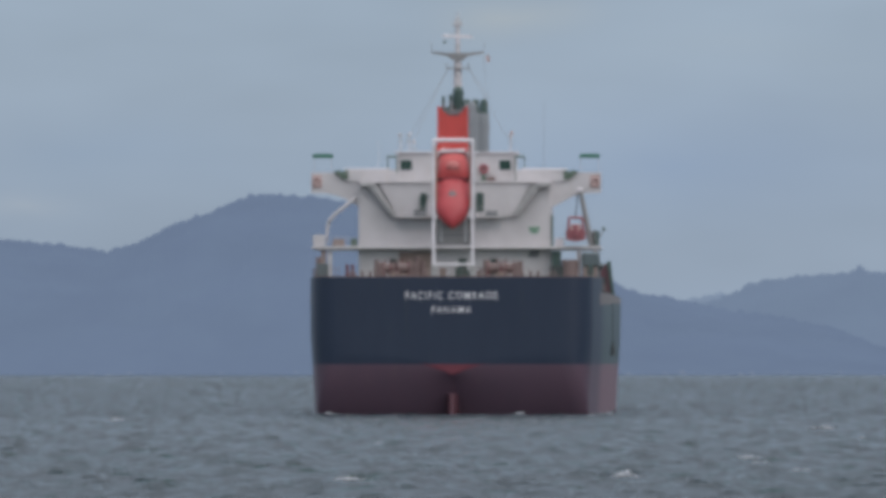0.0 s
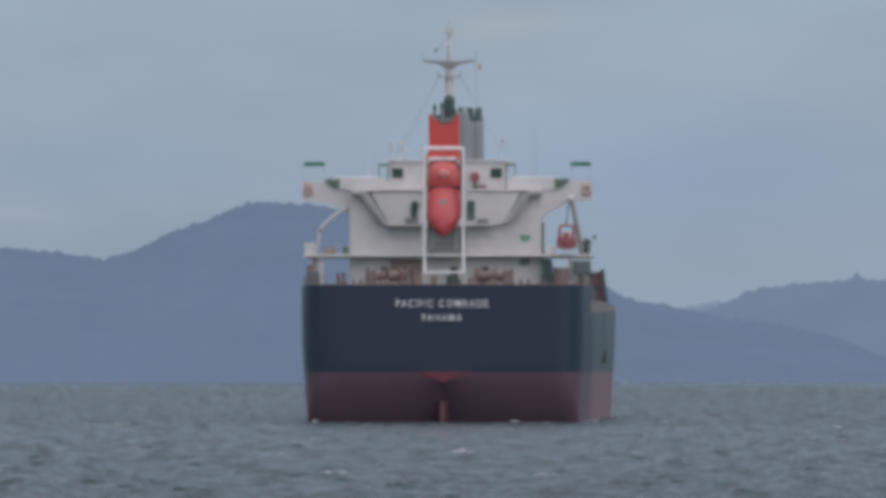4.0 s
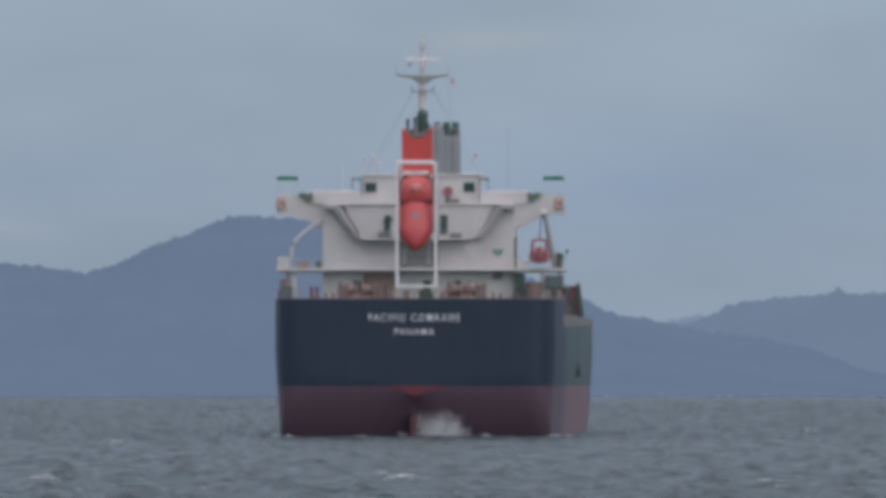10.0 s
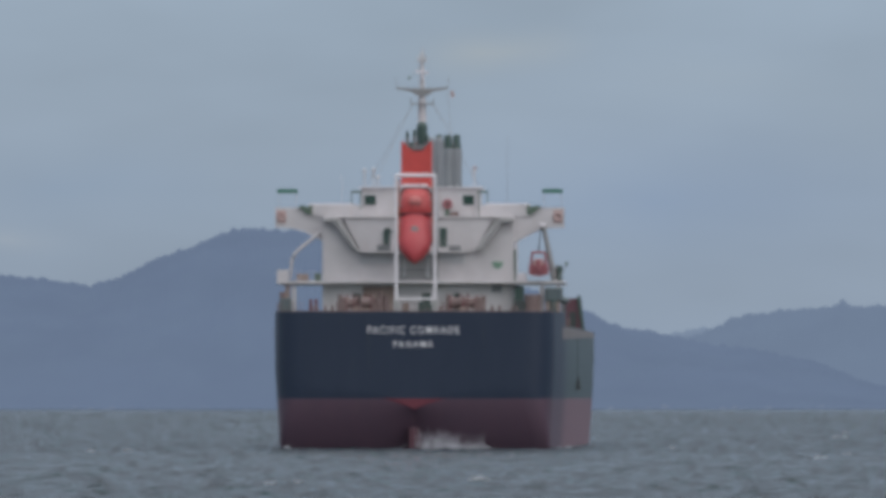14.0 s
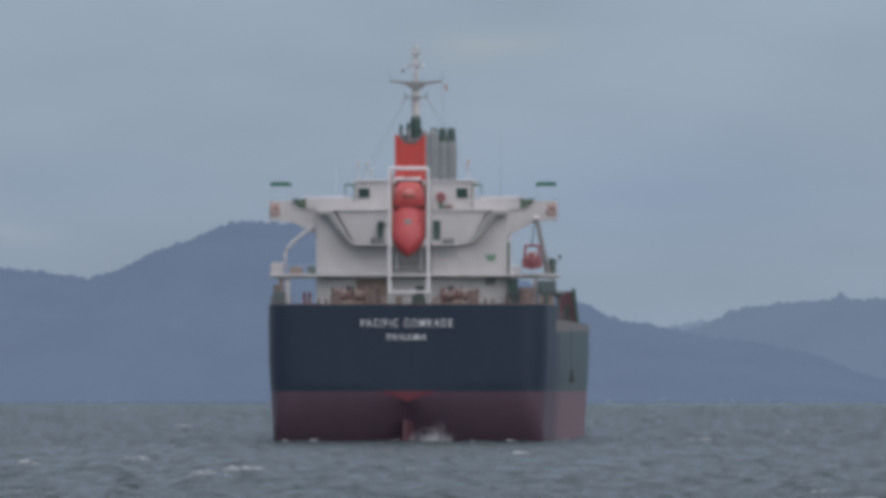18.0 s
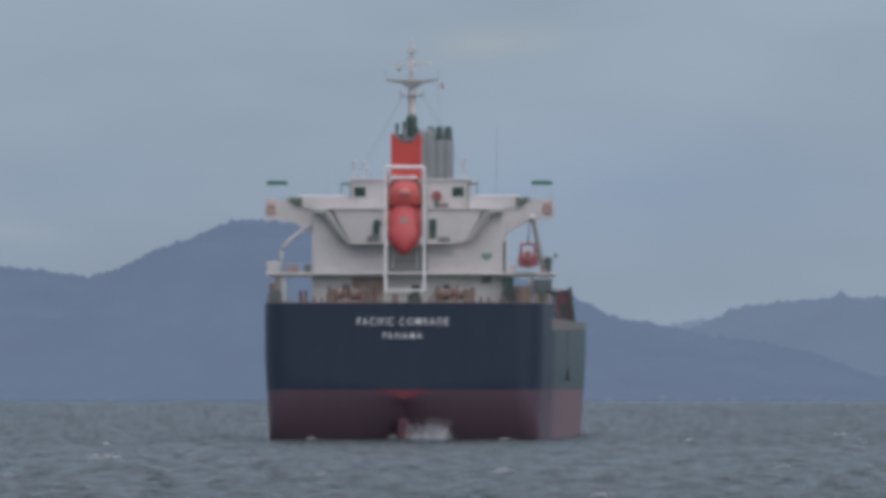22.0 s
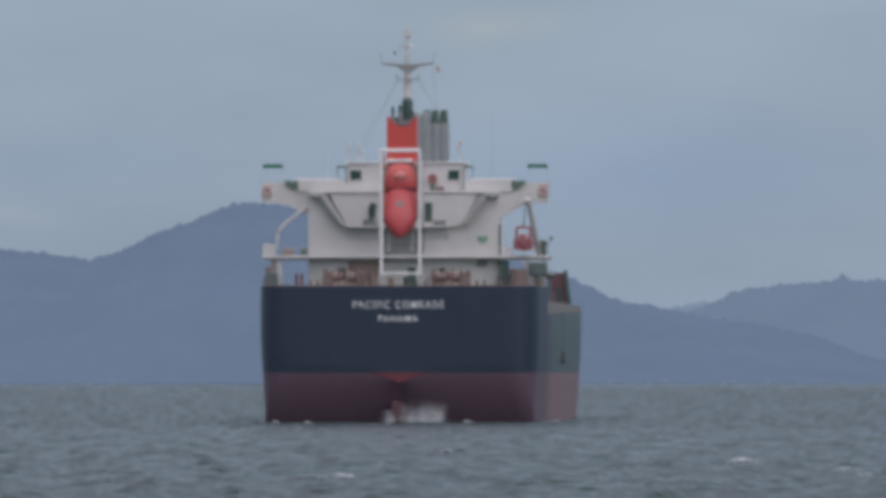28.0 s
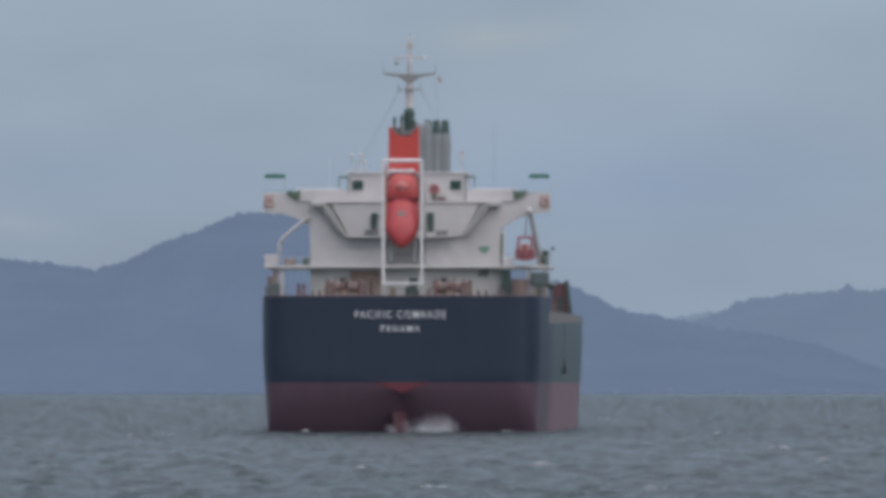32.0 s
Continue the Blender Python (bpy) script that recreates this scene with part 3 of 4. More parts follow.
    # slatted panels added where shade falls under the platform, darkest in the middle
    for x0, x1 in ((-6.6, -2.5), (-2.3, 2.1), (2.3, 5.0)):
        g = part("shade_panel", box(B(), x0, x1, 17.2, 17.3, 18.6 if x0 == -2.3 else 20.35, 21.4, 0.02), STEEL if x0 == -2.3 else PALE, mid, "slatted panel toned for the shade under the platform")
        for i in range(15 if x0 == -2.3 else 5):
            part("slat", box(B(), x0 + 0.1, x1 - 0.1, 17.14, 17.2, 21.15 - 0.17 * i, 21.23 - 0.17 * i, 0.01), STEEL if x0 == -2.3 else PALE, g)
    part("locker", box(B(), -7.0, -6.3, 17.85, 18.3, 25.62, 26.45), WHITE, ship, "small white locker beside the wheelhouse")
    lad = B()
    for x in (-2.95, -2.45):
        tube(lad, (x, 16.45, 21.75), (x, 16.45, 23.2), 0.05, n=6)
    lad = part("ladder", lad, TRIM, core, "short white ladder")
    for i in range(5):
        part("rung", tube(B(), (-2.95, 16.45, 21.75 + 0.32 * i), (-2.45, 16.45, 21.75 + 0.32 * i), 0.04, n=6), TRIM, lad)
    rail(ship, (-6.6, 16.0, 21.78), (4.9, 16.0, 21.78), 8)
    rail(ship, (-15.7, 16.3, 18.4), (-10.6, 16.3, 18.4), 5)
    rail(ship, (10.6, 16.3, 18.4), (15.8, 16.3, 18.4), 5)
    return low, mid, wheel


low_house, mid_house, wheelhouse = house()


def stair(x0, z0, x1, z1):
    """A steep ladder athwart the block."""
    bm = B()
    for y in (16.2, 17.05):
        tube(bm, (x0, y, z0), (x1, y, z1), 0.16, n=6)
    prism(bm, [(x0 - 0.55, z0), (x0 + 0.55, z0), (x1 + 0.4, z1), (x1 - 0.4, z1)], 16.25, 17.0)
    s = part("stair", bm, STAIR, ship, "steep grey outside stair")
    n = 12
    me = bpy.data.meshes.new("tread")
    t = box(B(), -0.2, 0.2, 16.25, 17.0, -0.03, 0.03, 0)
    t.to_mesh(me)
    t.free()
    for i in range(1, n):
        share("tread", me, STAIR, s, at=Matrix.Translation((x0 + (x1 - x0) * i / n, 0, z0 + (z1 - z0) * i / n + 0.28)))


stair(-9.2, 25.2, -6.9, 21.85)
stair(8.9, 25.2, 6.6, 21.9)


def bridge_wing(sd):
    """One wing of the bridge with its bulwark, haunch, awning and lifebuoy."""
    pts = [(10.4, 25.6), (10.4, 22.7), (12.9, 24.0), (14.3, 24.35), (16.0, 24.4), (16.0, 26.6), (13.3, 26.6), (12.2, 25.75), (12.2, 25.6)]
    wing = part("bridge_wing", prism(B(), [(sd * x, z) for x, z in pts], 18.2, 21.4), WHITE, ship, "white cantilevered bridge wing")
    part("bulwark", box(B(), min(sd * 6.6, sd * 12.3), max(sd * 6.6, sd * 12.3), 18.0, 18.15, 25.6, 26.9, 0.02), WHITE, wing)
    cap = B()
    tube(cap, (sd * 7.3, 18.07, 26.95), (sd * 12.3, 18.07, 26.95), 0.09)
    part("top_rail", cap, TRIM, wing, "white rounded top rail")
    part("canvas_cover", prism(B(), [(sd * 11.9, 25.8), (sd * 12.5, 25.85), (sd * 13.5, 26.7), (sd * 13.0, 26.85), (sd * 12.5, 26.7), (sd * 11.9, 26.9)], 17.9, 18.7), CANVAS, wing, "dull green canvas over an instrument")
    me = B()
    prism(me, [(sd * 13.62, 28.25), (sd * 15.85, 28.25), (sd * 15.85, 28.58), (sd * 15.6, 28.66), (sd * 13.9, 28.66), (sd * 13.62, 28.58)], 18.0, 20.6)
    awn = part("awning", me, GREEN, wing, "green canvas awning over the bridge wing")
    for x in (13.75, 15.7):
        for y in (18.2, 20.4):
            part("awning_post", tube(B(), (sd * x, y, 26.5), (sd * x, y, 28.25), 0.014, n=6), PALE, awn)
    buoy = part("lifebuoy", ring(B(), (sd * 15.35, 18.1, 25.55), 0.42, 0.16), RACK, wing, "faded orange lifebuoy in a holder")
    part("buoy_rack", box(B(), sd * 15.35 - 0.5, sd * 15.35 + 0.5, 18.15, 18.2, 24.9, 26.3, 0.01), RACK, buoy)
    part("stair_landing", box(B(), min(sd * 8.9, sd * 10.5), max(sd * 8.9, sd * 10.5), 16.1, 17.3, 25.0, 25.38, 0.03), STAIR, wing, "pale grey landing at the head of the stair")
    frame_ = B()
    a = sd * 7.05
    for x in (a - 0.5, a + 0.5):
        tube(frame_, (x, 18.4, 25.6), (x, 18.4, 28.3), 0.07, n=6)
    tube(frame_, (a - 0.55, 18.4, 28.35), (a + 0.55, 18.4, 28.35), 0.12, n=6)
    part("door_frame", frame_, CANVAS, wing, "grey-green open doorway frame")


bridge_wing(-1)
bridge_wing(1)


def funnel():
    bm = B()
    pts = [(-2.1, 28.9), (1.22, 28.9), (1.22, 33.95), (0.6, 33.4), (0.2, 32.9), (-0.8, 32.9), (-1.3, 33.3), (-2.1, 33.95)]
    prism(bm, pts, 20.2, 20.5)
    box(bm, -2.1, -1.85, 20.5, 24.5, 28.9, 33.95, 0)
    box(bm, 0.97, 1.22, 20.5, 24.5, 28.9, 33.95, 0)
    box(bm, -1.85, 0.97, 24.2, 24.5, 28.9, 33.95, 0)
    f = part("funnel", bm, RED, ship, "red painted funnel casing")
    part("funnel_top", box(B(), -1.85, 0.97, 20.7, 24.2, 33.0, 33.6), GREY, f, "grey funnel top")
    for x, y, z, r in ((-1.45, 21.0, 35.1, 0.2), (-0.65, 21.2, 35.3, 0.22), (-0.95, 21.0, 33.9, 0.35), (0.72, 21.4, 34.7, 0.25), (0.64, 22.6, 34.6, 0.3)):
        ex = part("exhaust_pipe", tube(B(), (x, y, 33.3), (x, y, z - 0.7), r, n=12), GREY, f, "grey exhaust pipe")
        part("pipe_end", tube(B(), (x, y, z - 0.7), (x, y, z), r * 1.02, r * 0.8, n=12), DARKGREEN, ex, "sooty dark pipe end")
    cowl = B()
    tube(cowl, (0.15, 22.0, 33.5), (0.15, 22.0, 35.6), 0.55, 0.62, n=14)
    ball(cowl, (0.15, 22.0, 35.5), 0.63, 0.63, 0.75)
    part("cowl", cowl, DARKGREEN, f, "tall dark green rounded cowl")
    return f


funnel()


def deck_crane(y, half, top, dark):
    """A cargo crane on the centre line: pedestal, slewing house, head and stowed jib."""
    bm = B()
    tube(bm, (0, y, 13.3), (0, y, 24.0), half * 0.95, half * 0.9, n=20)
    c = part("deck_crane", bm, CRANE, ship, "grey cargo crane forward of the deckhouse")
    h = B()
    box(h, -half, half, y - 1.0, y + 1.6, 24.0, top - 1.0, 0.3)
    part("crane_house", h, CRANE, c, "grey slewing house")
    for x in (-0.64 * half, 0.0, 0.64 * half):
        col = part("crane_column", tube(B(), (x, y - 0.6, 24.0), (x, y - 0.6, top - 1.1), 0.37 * half, n=14), CRANE, c, "grey upright column")
        hd = B()
        tube(hd, (x, y - 0.6, top - 1.3), (x, y - 0.6, top - 0.15 + dark), 0.34 * half, 0.26 * half, n=14)
        ball(hd, (x, y - 0.6, top - 0.15 + dark), 0.26 * half, 0.26 * half, 0.15)
        part("sheave_head", hd, DARKGREEN if dark > 0 else CRANE, col, "dark rounded sheave head" if dark > 0 else "")
    j = B()
    for x in (-0.8, 0.8):
        tube(j, (x, y + 1.5, 25.0), (x * 0.5, y + 26, 19.0), 0.3, 0.2, n=8)
    part("jib", j, CRANE, c, "grey stowed jib")


deck_crane(58, 1.5, 35.9, -0.6)
deck_crane(125, 1.62, 36.5, 0.55)


def mast():
    bm = B()
    tube(bm, (0, 27, 28.9), (0, 27, 39.0), 0.55, 0.42, n=12)
    tube(bm, (0, 27, 39.0), (0, 27, 43.14), 0.32, 0.2, n=10)
    m = part("mast", bm, WHITE, ship, "white tapered signal mast")
    yard = B()
    prism(yard, [(-2.9, 39.95), (-2.9, 39.75), (-1.2, 39.45), (-0.5, 38.95), (0.5, 38.95), (1.2, 39.45), (2.9, 39.75), (2.9, 39.95), (1.2, 39.8), (-1.2, 39.8)], 26.5, 27.5)
    part("yard", yard, STEEL, m, "grey swept yard arms")
    brk = B()
    box(brk, -1.3, 1.3, 26.3, 27.4, 38.0, 38.12)
    tube(brk, (-1.25, 26.6, 38.1), (-1.25, 26.6, 38.7), 0.06, n=6)
    tube(brk, (1.25, 26.6, 38.1), (1.25, 26.6, 38.7), 0.06, n=6)
    part("platform", brk, STEEL, m, "small grey lamp platform")
    top = B()
    box(top, -0.5, 0.5, 26.6, 27.4, 42.8, 43.3)
    tube(top, (0.05, 27, 43.3), (0.05, 27, 44.4), 0.12, 0.05, n=8)
    ball(top, (0.0, 27, 43.55), 0.26, 0.26, 0.25)
    part("masthead", top, PALE, m, "pale grey masthead lamp cluster")
    part("signal_ball", ball(B(), (-1.45, 27, 41.0), 0.17, 0.17, 0.17), CANVAS, m, "small black signal ball")
    for sd in (-1, 1):
        part("aerial", tube(B(), (sd * 2.9, 27, 39.9), (sd * 2.95, 27, 41.0), 0.03, n=5), STEEL, m)
    part("scanner_base", tube(B(), (0, 26.4, 40.8), (0, 26.4, 41.35), 0.22, n=10), TRIM, m)
    stays = (((-0.9, 27, 38.6), (-4.6, 22, 30.6)), ((-0.9, 27, 38.6), (-6.4, 27, 28.9)), ((1.0, 27, 38.6), (3.6, 23, 34.8)), ((1.0, 27, 38.6), (6.4, 27, 28.9)), ((-0.3, 27, 42.5), (-1.45, 27, 41.1)))
    for a, b in stays:
        part("stay", tube(B(), a, b, 0.022, n=5), STEEL, m, "thin wire stay")
    fl = B()
    prism(fl, [(-0.04, 39.55), (0.28, 39.5), (0.42, 38.9), (0.2, 38.75), (0.02, 38.85)], -0.03, 0.03)
    flag = part("flag", fl, RACK, m, "small orange and white flag")
    flag.matrix_basis = Matrix.Translation((3.2, 27, 0))
    part("halyard", tube(B(), (2.8, 27, 39.8), (3.6, 27, 31.0), 0.02, n=5), STEEL, m)
    for o in m.children:
        if o.name.split(".")[0] not in ("stay", "halyard"):
            o.matrix_basis = Matrix.Translation((0, 0, 0.24)) @ o.matrix_basis
    return m


the_mast = mast()


def radar_scanner():
    bm = B()
    prism(bm, [(-2.55, -0.14), (2.55, -0.14), (2.55, 0.1), (2.3, 0.16), (-2.3, 0.16), (-2.55, 0.1)], -0.14, 0.14)
    tube(bm, (0, 0, -0.35), (0, 0, -0.1), 0.16)
    sc = part("radar_scanner", bm, TRIM, ship, "white turning radar scanner bar")
    sc.matrix_basis = Matrix.Translation((0, 26.4, 41.86))
    return sc


scanner = radar_scanner()


def top_gear():
    """Aerials and lamps on the wheelhouse roof and wings."""
    for x, z, r in ((-6.2, 30.75, 0.08), (-5.2, 30.8, 0.09), (-4.7, 30.0, 0.07), (6.0, 30.6, 0.08)):
        a = part("aerial", tube(B(), (x, 20, 28.9), (x, 20, z), r, n=6), PALE, ship, "short pale aerial post")
        part("aerial_head", ball(B(), (x, 20, z), 0.22, 0.22, 0.24, 8), PALE, a)
        part("cross_arm", tube(B(), (x - 0.35, 20, z - 0.7), (x + 0.35, 20, z - 0.7), 0.04, n=5), STEEL, a)
    part("lamp", ball(B(), (6.1, 20, 31.0), 0.2, 0.2, 0.22, 8), RACK, ship, "small reddish deck lamp")
    part("whip_aerial", tube(B(), (9.7, 18.5, 26.9), (9.7, 18.5, 34.6), 0.03, 0.015, n=6), STEEL, ship, "tall thin whip aerial")
    part("whip_aerial", tube(B(), (-8.6, 18.5, 26.9), (-8.6, 18.5, 30.2), 0.03, 0.02, n=6), TRIM, ship, "thin whip aerial")


top_gear()


def lifeboat_frame():
    """The white launching frame at the stern with its ramp."""
    bm = B()
    for x in (-2.12, 2.12):
        box(bm, x - 0.17, x + 0.17, 3.8, 4.2, 16.25, 30.0, 0.05)
    box(bm, -2.12, 2.12, 3.8, 4.2, 29.7, 30.1, 0.1)
    fr = part("launching_frame", bm, TRIM, ship, "tall white launching frame for the lifeboat")
    part("crossbar", box(B(), -1.95, 1.95, 3.85, 4.15, 16.25, 16.5), TRIM, fr)
    for x in (-2.12, 2.12):
        part("foot", box(B(), x - 0.3, x + 0.3, 3.75, 4.25, 14.9, 16.25, 0.05), STAIR, fr, "grey foot under the frame")
    part("crossbar", box(B(), -1.5, 1.2, 3.6, 3.9, 28.6, 28.85), TRIM, fr)
    for x in (-1.3, 1.3):
        rm = B()
        tube(rm, (x, 3.0, 18.6), (x, 13.5, 28.0), 0.16, n=8)
        part("ramp_beam", rm, GREY, fr, "grey sloping launching rail")
    for x in (-2.12, 2.12):
        part("brace", tube(B(), (x, 4.2, 26.5), (x, 13.6, 21.6), 0.14, n=8), TRIM, fr)
        part("brace", tube(B(), (x, 4.2, 29.5), (x, 15.9, 25.4), 0.12, n=8), TRIM, fr)
    for x in (-1.86, 1.86):
        part("cradle_rail", tube(B(), (x, 4.5, 22.6), (x, 4.5, 29.4), 0.1, n=8), RAIL, fr, "faded orange cradle rail")
    for z in (19.5, 22.5):
        part("crossbar", box(B(), -1.95, 1.95, 9.0, 9.25, z, z + 0.2), GREY, fr)


lifeboat_frame()


def lifeboat():
    """A closed free-fall boat; drawn level with its bow aft, then tipped."""
    boat = thing("lifeboat", "orange-red enclosed free-fall lifeboat hanging bow down in a white frame", "lifeboat")

    def shell(frames):
        """A closed shell through frames of (station, half breadth, bottom, top)."""
        bm = B()
        rows = []
        for v, wd, lo, hi in frames:
            row = []
            for i in range(20):
                a = 2 * math.pi * i / 20
                c, s = math.cos(a), math.sin(a)
                x = wd * math.copysign(abs(c) ** 0.7, c)
                z = (lo + hi) / 2 + (hi - lo) / 2 * math.copysign(abs(s) ** 0.8, s)
                row.append(bm.verts.new((x, v, z)))
            rows.append(row)
        for a, b in zip(rows, rows[1:]):
            for i in range(20):
                f = bm.faces.new((a[i], a[(i + 1) % 20], b[(i + 1) % 20], b[i]))
                f.smooth = True
        bm.faces.new(rows[0])
        bm.faces.new(rows[-1][::-1])
        bmesh.ops.recalc_face_normals(bm, faces=bm.faces)
        return bm

    body = part("boat_hull", shell(((-5.1, 0.05, -0.35, -0.05), (-4.9, 0.32, -0.7, 0.3), (-4.3, 0.95, -1.1, 0.7), (-3.4, 1.68, -1.35, 1.08), (-2.6, 1.86, -1.45, 1.3), (-0.6, 1.86, -1.5, 1.45), (0.55, 1.86, -1.5, 1.45))), ORANGE, boat, "orange-red moulded hull with a pointed bow")
    part("canopy", shell(((0.5, 1.74, -1.5, 1.5), (2.4, 1.70, -1.4, 1.55), (3.5, 1.6, -1.2, 1.5))), CANOPY, boat, "bright orange canopy")
    part("stern_hood", shell(((3.45, 1.68, -1.2, 1.5), (4.25, 1.5, -1.0, 1.25))), OXIDE, boat, "darker red hood at the boat's stern")
    tower = B()
    ball(tower, (0, 1.9, 1.5), 0.7, 0.6, 0.4, 14)
    con = part("conning_tower", tower, DOME, boat, "pale rounded helmsman's dome")
    for x in (-0.36, 0.36):
        part("window", box(B(), x - 0.2, x + 0.2, 1.36, 1.44, 1.6, 1.74, 0.02), GLASS, con)
    part("fender_band", box(B(), -1.84, 1.84, 0.2, 0.34, 0.9, 1.5, 0.1), DULLRED, body, "dull dark red band across the canopy")
    hatch = B()
    tube(hatch, (0, -1.7, 1.25), (0, -1.78, 1.42), 0.42, 0.38, n=16)
    part("hatch", hatch, STEEL, body, "round pale hatch")
    for x in (-1.78, 1.78):
        part("side_fender", tube(B(), (x, -3.0, 0.05), (x * 1.02, 4.0, 0.05), 0.12, n=8), OXIDE, body)
    part("stern_plate", box(B(), -1.3, 1.3, 4.2, 4.4, -0.7, 1.1), TRIM, body, "white stern plate")
    return boat


the_lifeboat = lifeboat()
LIFEBOAT_AT = pose(-0.1, 6.2, 24.75, 58, 0, 0)


def davits():
    """Crane arms on the boat deck, and lockers beside them."""
    arm = B()
    sweep(arm, [(-14.2, 17.5, 18.4), (-14.2, 17.5, 20.4), (-14.1, 17.5, 20.95), (-13.8, 17.5, 21.5), (-13.2, 17.5, 22.1), (-12.2, 17.5, 22.9), (-10.9, 17.6, 23.9)], 0.19, 8)
    a = part("davit", arm, WHITE, ship, "white bent provision crane arm")
    part("sheave", ball(B(), (-14.0, 17.3, 21.1), 0.15, 0.12, 0.14, 8), DARK, a, "dark sheave block")
    part("locker", box(B(), -15.75, -14.4, 16.6, 18.0, 18.4, 19.7), WHITE, ship, "white deck locker")
    part("locker", box(B(), -11.6, -10.9, 17.0, 18.2, 18.4, 19.3), CANVAS, ship, "faded green deck box")
    part("locker", box(B(), -13.6, -12.3, 17.0, 18.0, 18.4, 19.25), TAN, ship, "faded reddish deck box")
    arm = B()
    tube(arm, (15.0, 17.6, 18.4), (13.75, 17.4, 24.5), 0.34, 0.24, n=10)
    tube(arm, (15.0, 18.0, 18.4), (15.4, 18.0, 20.2), 0.3, n=10)
    d = part("davit", arm, STEEL, ship, "grey leaning rescue boat davit")
    part("davit_head", box(B(), 13.35, 14.0, 17.1, 17.7, 24.4, 24.9, 0.1), TRIM, d, "white davit head")
    part("fall", tube(B(), (13.45, 17.4, 24.4), (13.22, 17.4, 21.6), 0.06, n=6), DARK, d, "wire fall")
    part("locker", box(B(), 15.3, 15.85, 16.8, 18.0, 18.4, 20.1), DARKGREEN, ship, "dark green deck box")
    part("locker", box(B(), 10.9, 11.9, 17.0, 18.2, 18.4, 19.3), TRIM, ship, "white deck box")
    part("deck_lamp", ball(B(), (16.3, 17.0, 20.35), 0.2, 0.2, 0.22, 8), CANVAS, ship, "small dark lamp")
    part("lamp_arm", tube(B(), (15.9, 17.0, 19.4), (16.3, 17.0, 20.2), 0.04, n=5), STEEL, ship)
    for x in (-14.6, -13.9, 13.6, 15.4):
        part("pillar", box(B(), x - 0.25, x + 0.25, 16.6, 17.2, 14.9, 18.05, 0.04), TAN if x < -14 else WHITE, ship, "painted deck pillar")


davits()


def rescue_boat():
    boat = thing("rescue_boat", "small red rescue boat with a hoop frame in its davit", "boat")
    bm = B()
    rows = []
    for v, wd in ((-2.1, 0.95), (-1.5, 1.15), (0.5, 1.18), (1.6, 0.9), (2.3, 0.1)):
        pr = [(-wd * 0.80, 1.5), (-wd * 0.95, 0.95), (-wd * 0.92, 0.15), (0, -0.05), (wd * 0.92, 0.15), (wd * 0.95, 0.95), (wd * 0.80, 1.5), (wd * 0.75, 1.35), (0, 0.9), (-wd * 0.75, 1.35)]
        rows.append([bm.verts.new((x, v, z + (0.25 if v > 2 else 0))) for x, z in pr])
    for a, b in zip(rows, rows[1:]):
        for i in range(10):
            bm.faces.new((a[i], a[(i + 1) % 10], b[(i + 1) % 10], b[i]))
    bm.faces.new(rows[0])
    bm.faces.new(rows[-1][::-1])
    bmesh.ops.recalc_face_normals(bm, faces=bm.faces)
    part("boat_hull", bm, BOATRED, boat, "red boat hull")
    hp = B()
    for a, b in (((-0.85, 0, 1.2), (-0.72, 0, 2.6)), ((-0.72, 0, 2.6), (0.72, 0, 2.6)), ((0.72, 0, 2.6), (0.85, 0, 1.2))):
        tube(hp, a, b, 0.14, n=8)
    part("hoop", hp, BOATRED, boat, "red lifting hoop")
    part("console", box(B(), -0.55, 0.55, -0.5, 0.3, 1.0, 1.9), RACK, boat, "pale console")
    part("outboard_engine", box(B(), -0.3, 0.3, -2.45, -2.05, 0.5, 1.8, 0.08), BOATRED, boat, "red outboard engine cover")
    part("hook", tube(B(), (0, 0, 2.6), (0, 0, 3.2), 0.07, n=6), DARK, boat)
    return boat


the_rescue_boat = rescue_boat()
RESCUE_AT = Matrix.Translation((13.22, 17.2, 19.0))


def winch(x, y, flip=1):
    """A mooring winch: drums between frames on a bed."""
    w = part("mooring_winch", box(B(), x - 2.1, x + 2.1, y - 0.8, y + 0.8, 14.9, 15.15), RUST, ship, "rust-brown mooring winch")
    for dx, r in ((-1.2 * flip, 0.95), (0.5 * flip, 0.82)):
        drum = B()
        tube(drum, (x + dx - 0.55, y, 15.95), (x + dx + 0.55, y, 15.95), r * 0.6, n=16)
        for e_ in (-0.6, 0.6):
            tube(drum, (x + dx + e_ - 0.04, y, 15.95), (x + dx + e_ + 0.04, y, 15.95), r, n=18)
        part("drum", drum, RUST, w, "rope drum with brown flanges")
    part("gearbox", box(B(), x + 1.35 * flip - 0.4, x + 1.35 * flip + 0.4, y - 0.5, y + 0.5, 15.15, 16.55, 0.12), RUST, w, "brown gearbox")
    for dx, top in ((-0.35, 16.75), (0.15, 17.05), (1.0, 16.6), (-1.75, 16.9)):
        part("brake_lever", tube(B(), (x + dx * flip, y - 0.7, 15.1), (x + (dx + 0.12) * flip, y - 0.75, top), 0.09, 0.06, n=8), OXIDE, w, "red-brown brake lever")
    rope = B()
    for k_ in range(3):
        ring(rope, (x - 0.1 * flip, y - 1.25, 15.08 + 0.16 * k_), 0.55 - 0.06 * k_, 0.1, "Z", 16, 6)
    part("rope_coil", rope, TAN, w, "coiled tan mooring rope")
    for dx in (-2.0, 1.95):
        part("bearing_stand", box(B(), x + dx - 0.1, x + dx + 0.1, y - 0.35, y + 0.35, 15.15, 16.05), RUST, w)


winch(-5.9, 9.5)
winch(-6.6, 5.0, -1)
winch(4.9, 9.5, -1)
winch(5.5, 5.0)


